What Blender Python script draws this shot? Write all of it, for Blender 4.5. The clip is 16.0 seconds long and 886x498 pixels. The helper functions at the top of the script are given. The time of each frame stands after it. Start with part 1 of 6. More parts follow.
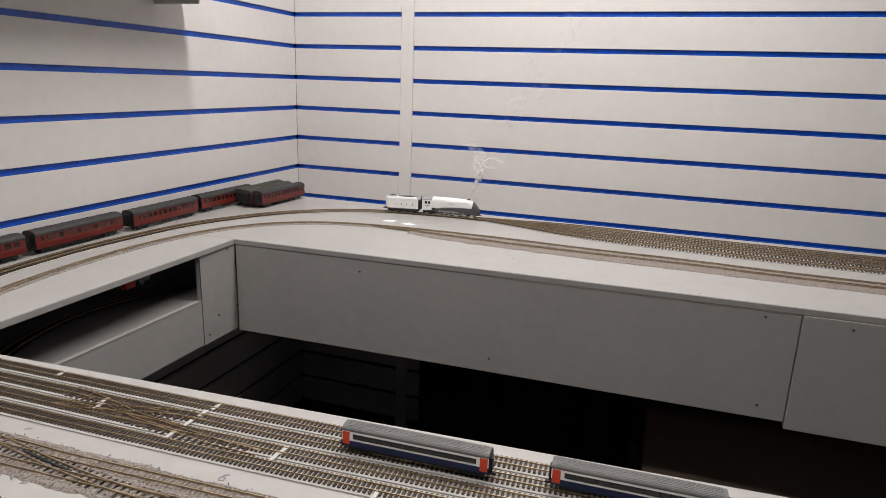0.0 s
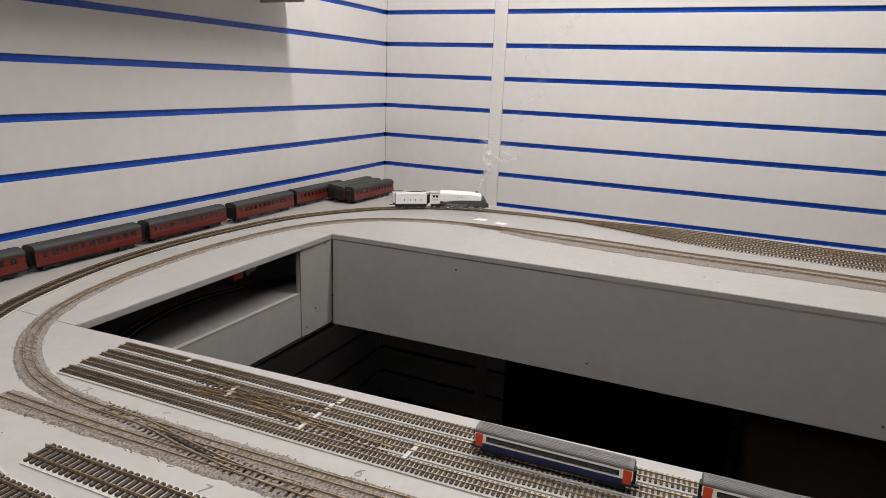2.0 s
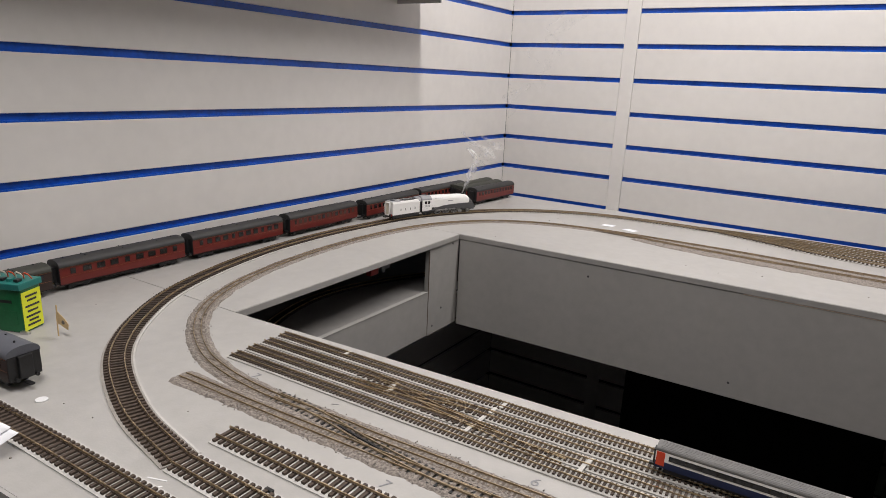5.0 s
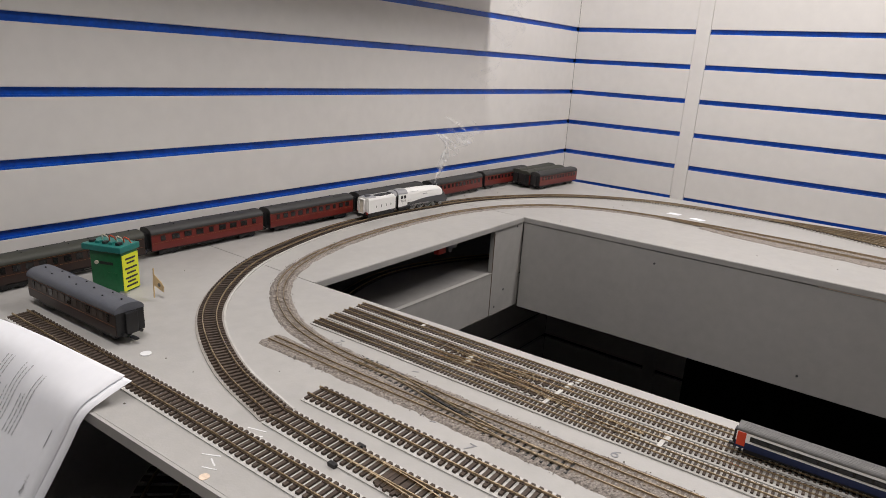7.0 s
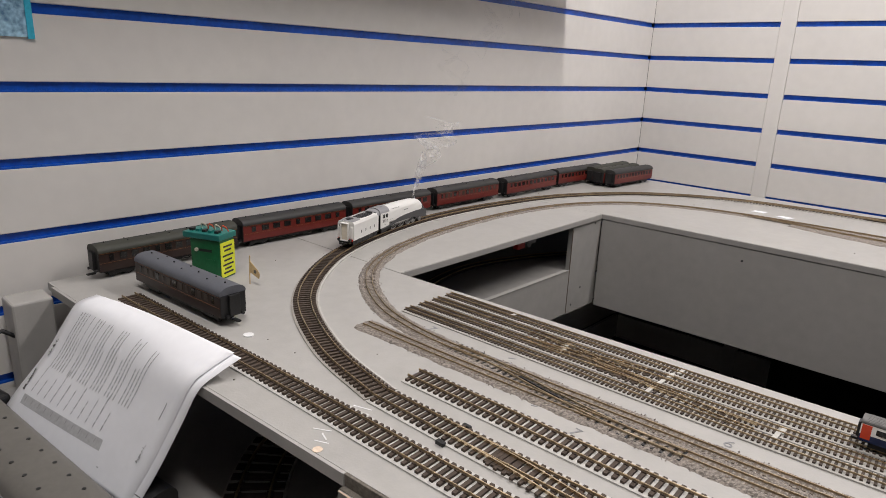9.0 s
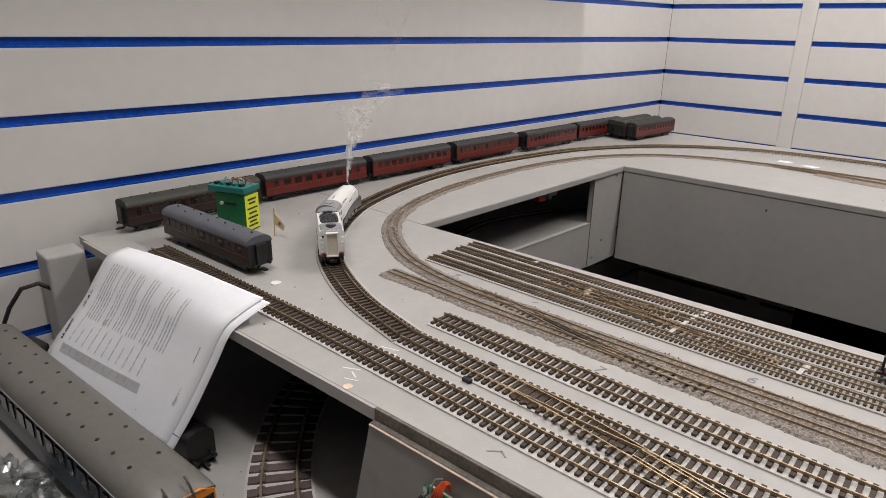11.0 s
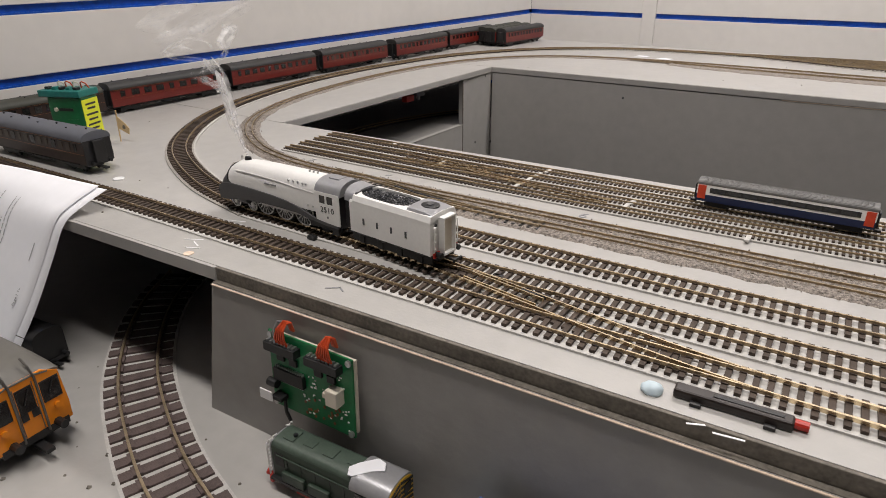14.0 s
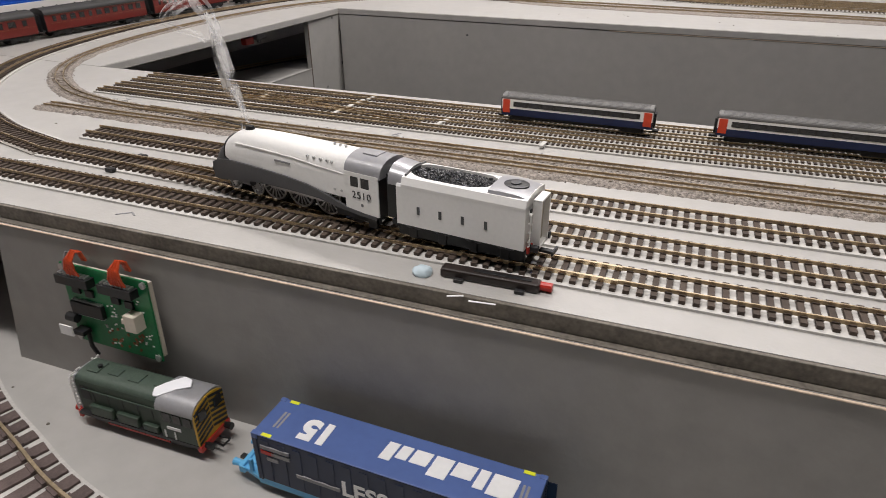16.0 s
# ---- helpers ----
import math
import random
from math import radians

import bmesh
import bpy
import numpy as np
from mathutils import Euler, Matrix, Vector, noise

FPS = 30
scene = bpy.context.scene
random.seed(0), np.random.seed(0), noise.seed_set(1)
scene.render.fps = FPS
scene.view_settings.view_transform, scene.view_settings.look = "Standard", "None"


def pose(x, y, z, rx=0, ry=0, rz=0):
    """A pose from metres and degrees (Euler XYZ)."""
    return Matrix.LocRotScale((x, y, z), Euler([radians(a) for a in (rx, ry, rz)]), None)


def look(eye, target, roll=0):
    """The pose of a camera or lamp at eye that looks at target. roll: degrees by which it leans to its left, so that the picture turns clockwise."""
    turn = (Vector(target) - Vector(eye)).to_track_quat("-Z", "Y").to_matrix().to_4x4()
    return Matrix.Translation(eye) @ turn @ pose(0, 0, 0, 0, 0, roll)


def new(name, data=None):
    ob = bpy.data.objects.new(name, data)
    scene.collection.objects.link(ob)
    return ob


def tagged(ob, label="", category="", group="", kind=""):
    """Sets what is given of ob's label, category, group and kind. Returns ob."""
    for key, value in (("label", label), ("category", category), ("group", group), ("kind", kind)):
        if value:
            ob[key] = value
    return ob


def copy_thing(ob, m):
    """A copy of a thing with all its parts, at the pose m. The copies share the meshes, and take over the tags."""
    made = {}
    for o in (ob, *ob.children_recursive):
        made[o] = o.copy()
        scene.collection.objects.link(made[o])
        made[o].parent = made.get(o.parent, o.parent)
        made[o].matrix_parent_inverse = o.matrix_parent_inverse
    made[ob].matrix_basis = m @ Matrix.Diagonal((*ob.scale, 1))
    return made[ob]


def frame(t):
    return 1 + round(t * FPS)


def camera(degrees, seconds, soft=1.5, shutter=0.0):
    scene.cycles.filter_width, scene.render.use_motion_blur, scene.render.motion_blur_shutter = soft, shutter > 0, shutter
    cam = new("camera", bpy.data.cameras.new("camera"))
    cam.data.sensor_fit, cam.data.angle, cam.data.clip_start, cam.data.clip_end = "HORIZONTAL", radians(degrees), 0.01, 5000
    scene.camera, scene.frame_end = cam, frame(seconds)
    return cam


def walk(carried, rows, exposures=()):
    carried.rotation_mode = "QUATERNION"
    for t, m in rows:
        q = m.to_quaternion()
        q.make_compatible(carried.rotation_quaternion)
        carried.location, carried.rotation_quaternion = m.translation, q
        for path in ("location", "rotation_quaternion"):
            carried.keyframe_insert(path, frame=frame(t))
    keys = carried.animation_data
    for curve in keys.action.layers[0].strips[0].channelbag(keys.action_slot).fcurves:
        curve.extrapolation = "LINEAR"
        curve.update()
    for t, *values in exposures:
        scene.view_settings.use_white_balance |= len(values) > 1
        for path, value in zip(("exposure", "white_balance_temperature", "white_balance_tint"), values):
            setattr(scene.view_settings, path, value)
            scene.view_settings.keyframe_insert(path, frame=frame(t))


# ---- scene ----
cam = camera(69.6, 16.0, soft=0.5, shutter=0.2)
PATH = [
    (0, (1.218, 0.023, 1.267), (0.599, 1.857, 0.763), 2.0),
    (0.5, (1.194, 0.018, 1.261), (0.543, 1.837, 0.745), 2.5),
    (1, (1.177, 0.012, 1.269), (0.476, 1.809, 0.742), 2.6),
    (1.5, (1.15, 0.014, 1.262), (0.401, 1.794, 0.741), 2.7),
    (2, (1.142, 0.009, 1.26), (0.342, 1.769, 0.747), 2.2),
    (2.5, (1.126, 0.006, 1.258), (0.294, 1.752, 0.75), 2.5),
    (3, (1.113, 0.002, 1.259), (0.233, 1.726, 0.758), 2.6),
    (3.5, (1.11, -0.007, 1.267), (0.175, 1.687, 0.761), 2.6),
    (4, (1.084, -0.009, 1.256), (0.108, 1.662, 0.75), 2.4),
    (6.5, (1.045, -0.053, 1.25), (-0.084, 1.5, 0.692), 3.4),
    (7, (1.037, -0.063, 1.244), (-0.118, 1.468, 0.679), 3.4),
    (7.5, (1.025, -0.077, 1.24), (-0.16, 1.435, 0.683), 3.0),
    (8, (1.014, -0.083, 1.23), (-0.21, 1.404, 0.69), 2.3),
    (8.5, (1.012, -0.091, 1.229), (-0.252, 1.362, 0.69), 2.3),
    (9, (1.006, -0.097, 1.219), (-0.287, 1.325, 0.664), 2.4),
    (9.2, (1.005, -0.099, 1.218), (-0.302, 1.307, 0.655), 2.2),
    (11.3, (1.01, -0.11, 1.192), (-0.296, 1.248, 0.521), 1.1),
    (11.5, (1.01, -0.111, 1.184), (-0.285, 1.258, 0.516), 1.2),
    (12, (1.019, -0.112, 1.175), (-0.255, 1.26, 0.473), 0.9),
    (12.5, (1.024, -0.107, 1.157), (-0.216, 1.284, 0.43), 0.7),
    (13, (1.04, -0.102, 1.149), (-0.143, 1.321, 0.392), 0.8),
    (13.5, (1.063, -0.099, 1.138), (-0.044, 1.368, 0.349), 0.3),
    (14, (1.08, -0.099, 1.13), (0.04, 1.395, 0.302), -0.4),
    (14.5, (1.098, -0.097, 1.124), (0.117, 1.423, 0.27), -0.4),
    (15, (1.117, -0.095, 1.115), (0.206, 1.452, 0.233), -0.4),
    (15.5, (1.136, -0.097, 1.104), (0.299, 1.475, 0.193), -1.1),
    (16, (1.16, -0.088, 1.101), (0.429, 1.518, 0.158), -0.3),
]
walk(cam, [(t, look(eye, target, roll)) for t, eye, target, roll in PATH],
     [(0, 0.0, 6500, 10), (9, 0.0, 6500, 10), (12.5, 0.0, 6580, 10), (14, 0.12, 6640, 10), (16, 0.28, 6500, 10)])





# ---- light: two ceiling tubes, closed room ----
world = bpy.data.worlds.new("room")
world.use_nodes = True
world.node_tree.nodes["Background"].inputs[0].default_value = (0.05, 0.05, 0.05, 1)
scene.world = world


def lamp(name, x, y, z, sx, sy, watts, colour=(1.0, 0.955, 0.93)):
    data = bpy.data.lights.new(name, "AREA")
    data.shape, data.size, data.size_y, data.energy, data.color = "RECTANGLE", sx, sy, watts, colour
    ob = new(name, data)
    ob.matrix_basis = pose(x, y, z)
    return tagged(ob, kind="structure")


lamp("ceiling_tube_lamp", 0.95, 1.38, 2.40, 1.2, 0.12, 23)
lamp("room_tube_lamp", 0.80, 0.00, 2.40, 1.4, 0.12, 18.4)


# ---- materials ----
def mat(name, base, rough=0.6, metal=0.0, vary=0.12, scale=30.0, bump=0.0, bscale=200.0, island=False, spec=0.5, second=None):
    m = bpy.data.materials.new(name)
    m.use_nodes = True
    nt = m.node_tree
    b = nt.nodes["Principled BSDF"]
    b.inputs["Roughness"].default_value = rough
    b.inputs["Metallic"].default_value = metal
    b.inputs["Specular IOR Level"].default_value = spec
    co = nt.nodes.new("ShaderNodeTexCoord")
    n1 = nt.nodes.new("ShaderNodeTexNoise")
    n1.inputs["Scale"].default_value, n1.inputs["Detail"].default_value = scale, 5
    nt.links.new(co.outputs["Object"], n1.inputs["Vector"])
    n2 = nt.nodes.new("ShaderNodeTexNoise")
    n2.inputs["Scale"].default_value, n2.inputs["Detail"].default_value = scale * 9, 3
    nt.links.new(co.outputs["Object"], n2.inputs["Vector"])
    add = nt.nodes.new("ShaderNodeMath")
    add.operation = "ADD"
    nt.links.new(n1.outputs["Fac"], add.inputs[0])
    nt.links.new(n2.outputs["Fac"], add.inputs[1])
    ramp = nt.nodes.new("ShaderNodeValToRGB")
    lo = [c * (1 - vary) for c in base]
    hi = [min(1, c * (1 + vary)) for c in (second or base)]
    ramp.color_ramp.elements[0].position, ramp.color_ramp.elements[1].position = 0.36, 0.64
    ramp.color_ramp.elements[0].color, ramp.color_ramp.elements[1].color = (*lo, 1), (*hi, 1)
    half = nt.nodes.new("ShaderNodeMath")
    half.operation, half.inputs[1].default_value = "MULTIPLY", 0.5
    nt.links.new(add.outputs[0], half.inputs[0])
    fac = half.outputs[0]
    if island:
        info = nt.nodes.new("ShaderNodeObjectInfo")
        geo = nt.nodes.new("ShaderNodeNewGeometry")
        s1 = nt.nodes.new("ShaderNodeMath")
        s1.operation = "ADD"
        nt.links.new(info.outputs["Random"], s1.inputs[0])
        nt.links.new(geo.outputs["Random Per Island"], s1.inputs[1])
        s2 = nt.nodes.new("ShaderNodeMath")
        s2.operation, s2.inputs[1].default_value, s2.inputs[2].default_value = "MULTIPLY_ADD", 0.16, -0.16
        nt.links.new(s1.outputs[0], s2.inputs[0])
        s3 = nt.nodes.new("ShaderNodeMath")
        s3.operation = "ADD"
        nt.links.new(fac, s3.inputs[0])
        nt.links.new(s2.outputs[0], s3.inputs[1])
        fac = s3.outputs[0]
    nt.links.new(fac, ramp.inputs[0])
    nt.links.new(ramp.outputs[0], b.inputs["Base Color"])
    if bump:
        n3 = nt.nodes.new("ShaderNodeTexNoise")
        n3.inputs["Scale"].default_value, n3.inputs["Detail"].default_value = bscale, 4
        nt.links.new(co.outputs["Object"], n3.inputs["Vector"])
        bp = nt.nodes.new("ShaderNodeBump")
        bp.inputs["Strength"].default_value, bp.inputs["Distance"].default_value = bump, 0.001
        nt.links.new(n3.outputs["Fac"], bp.inputs["Height"])
        nt.links.new(bp.outputs[0], b.inputs["Normal"])
    return m


M_TOP = mat("grey_board_paint", (0.415, 0.402, 0.384), 0.35, spec=0.6, vary=0.06, scale=6, bump=0.12, bscale=350)
M_FASCIA = mat("grey_fascia_paint", (0.415, 0.402, 0.384), 0.5, vary=0.06, scale=5, bump=0.2, bscale=180)
# front fascia: a darker grey than the well fascias
M_FRONT = mat("darker_front_fascia", (0.305, 0.295, 0.280), 0.5, vary=0.10, scale=5, bump=0.3, bscale=150)
# board grey darkened to put the tunnel's shade into the colour
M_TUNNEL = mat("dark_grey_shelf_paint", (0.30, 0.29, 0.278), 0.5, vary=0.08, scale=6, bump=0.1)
M_EDGE = mat("raw_board_edge", (0.155, 0.138, 0.115), 0.7, vary=0.35, scale=40, bump=0.4)
M_RAWWOOD = mat("raw_wood", (0.70, 0.56, 0.44), 0.7, vary=0.2, scale=30)
M_WALL = mat("white_slat_board", (0.72, 0.695, 0.67), 0.45, vary=0.03, scale=4, bump=0.05, bscale=500)
# for the walls out of view: dark, so little light bounces back
M_UNSEENWALL = mat("dark_unseen_wall", (0.15, 0.14, 0.13), 0.7, vary=0.05, scale=4)
M_RAILWEB = mat("tan_rail_side", (0.36, 0.27, 0.165), 0.42, metal=0.55, vary=0.3, scale=60)
M_BLUE = mat("blue_slot_insert", (0.004, 0.085, 0.48), 0.35, vary=0.25, scale=12)
M_DARKWALL = mat("slot_core", (0.03, 0.035, 0.06), 0.8)
M_CEIL = mat("ceiling_tile", (0.75, 0.74, 0.72), 0.8, vary=0.04)
M_FLOOR = mat("dark_carpet", (0.015, 0.013, 0.012), 0.95, vary=0.3, scale=60)
M_RAIL = mat("worn_nickel_rail", (0.74, 0.60, 0.40), 0.27, metal=1.0, vary=0.25, scale=60)
M_RAILD = mat("dull_rail", (0.46, 0.37, 0.25), 0.42, metal=0.75, vary=0.25, scale=60)
M_SLEEP = mat("brown_plastic_sleeper", (0.056, 0.039, 0.029), 0.75, vary=0.35, scale=90, island=True)
M_SLEEPW = mat("weathered_sleeper", (0.165, 0.133, 0.105), 0.8, vary=0.35, scale=90, island=True)
M_SLEEPP = mat("pinkish_wood_sleeper", (0.098, 0.071, 0.066), 0.75, vary=0.3, scale=90, island=True, bump=0.4)
M_SLEEPN = mat("dark_brown_narrow_sleeper", (0.055, 0.039, 0.029), 0.75, vary=0.35, scale=90, island=True)
# rail nickel made paler to stand in for glints along sidings and yard
M_RAILN = mat("glint_nickel_rail", (0.84, 0.71, 0.50), 0.26, metal=1.0, vary=0.2, scale=60)
M_PRINT = mat("pale_grey_print", (0.33, 0.33, 0.34), 0.8)
M_UNDER = mat("white_underlay", (0.52, 0.505, 0.48), 0.7, vary=0.12, scale=50)
M_UNDERN = mat("pale_grey_underlay", (0.40, 0.385, 0.36), 0.75, vary=0.12, scale=50)
M_UNDERB = mat("tan_underlay", (0.34, 0.315, 0.285), 0.8, vary=0.2, scale=60)
M_GLOW = bpy.data.materials.new("firebox_glow")
M_GLOW.use_nodes = True
M_GLOW.node_tree.nodes["Principled BSDF"].inputs["Emission Color"].default_value = (1.0, 0.12, 0.02, 1)
M_GLOW.node_tree.nodes["Principled BSDF"].inputs["Emission Strength"].default_value = 1.5
M_BALLAST = mat("grey_brown_ballast", (0.098, 0.085, 0.077), 0.95, vary=0.5, scale=420, bump=1.0, bscale=700, second=(0.29, 0.255, 0.225))
M_WHITE = mat("silver_white_paint", (0.82, 0.81, 0.79), 0.3, vary=0.03, scale=40)
M_SILVER = mat("silver_grey_paint", (0.36, 0.36, 0.375), 0.28, metal=0.35, vary=0.05, scale=40)
M_DGREY = mat("charcoal_paint", (0.068, 0.068, 0.072), 0.36, vary=0.1, scale=60)
M_BLACK = mat("black_plastic", (0.012, 0.012, 0.013), 0.45, vary=0.3, scale=80)
M_STEEL = mat("bright_steel", (0.55, 0.55, 0.55), 0.28, metal=0.9, vary=0.1, scale=80)
M_PIPE = mat("dull_pipe_metal", (0.16, 0.15, 0.14), 0.35, metal=0.7, vary=0.1)
M_COAL = mat("black_coal", (0.015, 0.015, 0.017), 0.28, vary=0.6, scale=400, second=(0.06, 0.06, 0.065))
M_MAROON = mat("maroon_coach_paint", (0.135, 0.014, 0.010), 0.34, vary=0.12, scale=40)
M_BROWN = mat("brown_coach_paint", (0.027, 0.014, 0.011), 0.4, vary=0.15, scale=40)
M_ROOF = mat("grey_coach_roof", (0.031, 0.030, 0.030), 0.6, vary=0.1, scale=40)
M_ROOFG = mat("greenish_coach_roof", (0.040, 0.041, 0.032), 0.6, vary=0.12, scale=40)
M_ROOFB = mat("blue_grey_coach_roof", (0.095, 0.100, 0.118), 0.5, vary=0.08, scale=40)
M_GLASS = mat("dark_window_glazing", (0.015, 0.014, 0.014), 0.12, vary=0.2)
M_PALEWIN = mat("pale_window_blind", (0.050, 0.036, 0.026), 0.4, vary=0.3, scale=200)
M_GOLD = mat("gold_lining", (0.22, 0.085, 0.03), 0.5)
M_NBLUE = mat("navy_lower_panel", (0.012, 0.022, 0.075), 0.35, vary=0.1)
M_RED = mat("red_paint", (0.45, 0.025, 0.015), 0.4, vary=0.1)
M_ORANGE = mat("orange_yellow_paint", (0.78, 0.24, 0.012), 0.35, vary=0.05)
M_YELLOW = mat("warning_yellow_paint", (0.62, 0.36, 0.02), 0.4, vary=0.1)
M_RBLUE = mat("rail_blue_paint", (0.012, 0.030, 0.060), 0.35, vary=0.15)
M_RROOF = mat("warm_grey_roof", (0.125, 0.118, 0.105), 0.45, vary=0.08, scale=30)
M_LGREEN = mat("shunter_green_paint", (0.030, 0.050, 0.034), 0.42, vary=0.15, scale=60)
# shunter green lightened: the glossy hood's highlights are put into the colour
M_LGREENT = mat("lightened_hood_green", (0.062, 0.088, 0.068), 0.45, vary=0.15, scale=50)
M_PCB = mat("green_circuit_board", (0.008, 0.170, 0.055), 0.35, vary=0.2, scale=120)
M_WIRE = mat("orange_wire", (0.62, 0.075, 0.02), 0.4)
M_CREAM = mat("cream_plastic", (0.66, 0.60, 0.50), 0.45, vary=0.05)
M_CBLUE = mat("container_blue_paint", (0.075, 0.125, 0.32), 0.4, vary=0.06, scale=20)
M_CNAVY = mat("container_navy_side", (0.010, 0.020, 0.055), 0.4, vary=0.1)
M_LBLUE = mat("light_blue_wagon_plastic", (0.12, 0.42, 0.72), 0.4, vary=0.06)
M_TXTW = mat("white_print", (0.78, 0.78, 0.78), 0.5, vary=0.03)
M_TXTD = mat("dark_print", (0.03, 0.03, 0.035), 0.6)
M_TXTG = mat("grey_print", (0.25, 0.25, 0.26), 0.7)
M_BAND = mat("grey_shaded_band", (0.50, 0.50, 0.51), 0.8)
M_PAPER = mat("white_printer_paper", (0.88, 0.885, 0.92), 0.75, vary=0.02, scale=10)
M_TIN = mat("green_box_paint", (0.010, 0.13, 0.045), 0.35, vary=0.15)
M_TINY = mat("lemon_label", (0.72, 0.76, 0.03), 0.4, vary=0.05)
M_TEAL = mat("teal_board", (0.012, 0.16, 0.14), 0.4, vary=0.15)
M_WOOD = mat("pale_wood", (0.62, 0.45, 0.24), 0.6, vary=0.12, scale=80)
M_CARD = mat("brown_card", (0.12, 0.085, 0.06), 0.8, vary=0.08)
M_PUTTY = mat("pale_blue_putty", (0.55, 0.66, 0.72), 0.5, vary=0.05)
M_NROOF = mat("mid_grey_coach_roof", (0.125, 0.122, 0.118), 0.5, vary=0.15, scale=60)
M_NGLASS = mat("grey_tinted_glazing", (0.030, 0.031, 0.034), 0.15, vary=0.5, scale=150)
M_NRED = mat("vermilion_door_paint", (0.62, 0.060, 0.022), 0.4, vary=0.1)
M_PMOTOR = mat("dark_brown_plastic", (0.022, 0.015, 0.013), 0.4, vary=0.2, scale=80)
# black of the curtain, and of panels added to deepen the shade underneath
M_CLOTHSHADE = mat("black_cloth_and_shade", (0.006, 0.006, 0.006), 0.95)


def smoke_material(strength):
    m = bpy.data.materials.new("thin_white_smoke")
    m.use_nodes = True
    nt = m.node_tree
    nt.nodes.remove(nt.nodes["Principled BSDF"])
    out = nt.nodes["Material Output"]
    tr, di, mix = (nt.nodes.new(k) for k in ("ShaderNodeBsdfTransparent", "ShaderNodeBsdfTranslucent", "ShaderNodeMixShader"))
    d2, both = nt.nodes.new("ShaderNodeBsdfDiffuse"), nt.nodes.new("ShaderNodeMixShader")
    for n in (di, d2):
        n.inputs[0].default_value = (0.95, 0.95, 0.95, 1)
    co, no, ramp = (nt.nodes.new(k) for k in ("ShaderNodeTexCoord", "ShaderNodeTexNoise", "ShaderNodeValToRGB"))
    no.inputs["Scale"].default_value, no.inputs["Detail"].default_value = 45, 4
    nt.links.new(co.outputs["Object"], no.inputs["Vector"])
    nt.links.new(no.outputs["Fac"], ramp.inputs[0])
    ramp.color_ramp.elements[0].position, ramp.color_ramp.elements[1].position = 0.36, 0.78
    ramp.color_ramp.elements[0].color, ramp.color_ramp.elements[1].color = (0, 0, 0, 1), (strength, strength, strength, 1)
    nt.links.new(ramp.outputs[0], mix.inputs[0])
    nt.links.new(di.outputs[0], both.inputs[1])
    nt.links.new(d2.outputs[0], both.inputs[2])
    nt.links.new(tr.outputs[0], mix.inputs[1])
    nt.links.new(both.outputs[0], mix.inputs[2])
    nt.links.new(mix.outputs[0], out.inputs[0])
    return m


M_SMOKE, M_HAZE, M_FAINT = smoke_material(0.9), smoke_material(0.34), smoke_material(0.13)


def clear_plastic():
    m = bpy.data.materials.new("clear_plastic_film")
    m.use_nodes = True
    nt = m.node_tree
    nt.nodes.remove(nt.nodes["Principled BSDF"])
    tr, gl, mix = (nt.nodes.new(k) for k in ("ShaderNodeBsdfTransparent", "ShaderNodeBsdfGlossy", "ShaderNodeMixShader"))
    tr.inputs[0].default_value = (0.86, 0.88, 0.88, 1)
    gl.inputs["Roughness"].default_value = 0.12
    mix.inputs[0].default_value = 0.16
    nt.links.new(tr.outputs[0], mix.inputs[1])
    nt.links.new(gl.outputs[0], mix.inputs[2])
    nt.links.new(mix.outputs[0], nt.nodes["Material Output"].inputs[0])
    return m


M_FILM = clear_plastic()


# ---- mesh helpers ----
def bx(bm, x0, x1, y0, y1, z0, z1, bev=0.0):
    vs = [bm.verts.new((x, y, z)) for x in (x0, x1) for y in (y0, y1) for z in (z0, z1)]
    fs = [bm.faces.new([vs[i] for i in f]) for f in ((0, 1, 3, 2), (4, 6, 7, 5), (0, 4, 5, 1), (2, 3, 7, 6), (0, 2, 6, 4), (1, 5, 7, 3))]
    if bev:
        es = list({e for f in fs for e in f.edges})
        bmesh.ops.bevel(bm, geom=es, offset=bev, segments=2, affect="EDGES", profile=0.5)
    return bm


def box(x0, x1, y0, y1, z0, z1, bev=0.0):
    return bx(bmesh.new(), x0, x1, y0, y1, z0, z1, bev)


def extr(bm, prof, a0, a1, axis="x"):
    """A closed profile pushed along x (profile y, z), y (profile x, z) or z (profile x, y)."""
    put = {"x": lambda a, p: (a, p[0], p[1]), "y": lambda a, p: (p[0], a, p[1]), "z": lambda a, p: (p[0], p[1], a)}[axis]
    r0 = [bm.verts.new(put(a0, p)) for p in prof]
    r1 = [bm.verts.new(put(a1, p)) for p in prof]
    n = len(prof)
    for i in range(n):
        bm.faces.new((r0[i], r0[(i + 1) % n], r1[(i + 1) % n], r1[i]))
    bm.faces.new(r0[::-1])
    bm.faces.new(r1)
    return bm


def loft(bm, rings):
    """Skins closed rings of equal count; caps the ends."""
    rows = [[bm.verts.new(p) for p in ring] for ring in rings]
    n = len(rows[0])
    for a, b in zip(rows, rows[1:]):
        for i in range(n):
            bm.faces.new((a[i], a[(i + 1) % n], b[(i + 1) % n], b[i]))
    bm.faces.new(rows[0][::-1])
    bm.faces.new(rows[-1])
    return bm


def cyl(bm, p, q, r, n=12, r2=None):
    p, q = Vector(p), Vector(q)
    d = (q - p).normalized()
    u = d.orthogonal().normalized()
    v = d.cross(u)
    ring = lambda c, rad: [c + (u * math.cos(2 * math.pi * i / n) + v * math.sin(2 * math.pi * i / n)) * rad for i in range(n)]
    return loft(bm, [ring(p, r), ring(q, r if r2 is None else r2)])


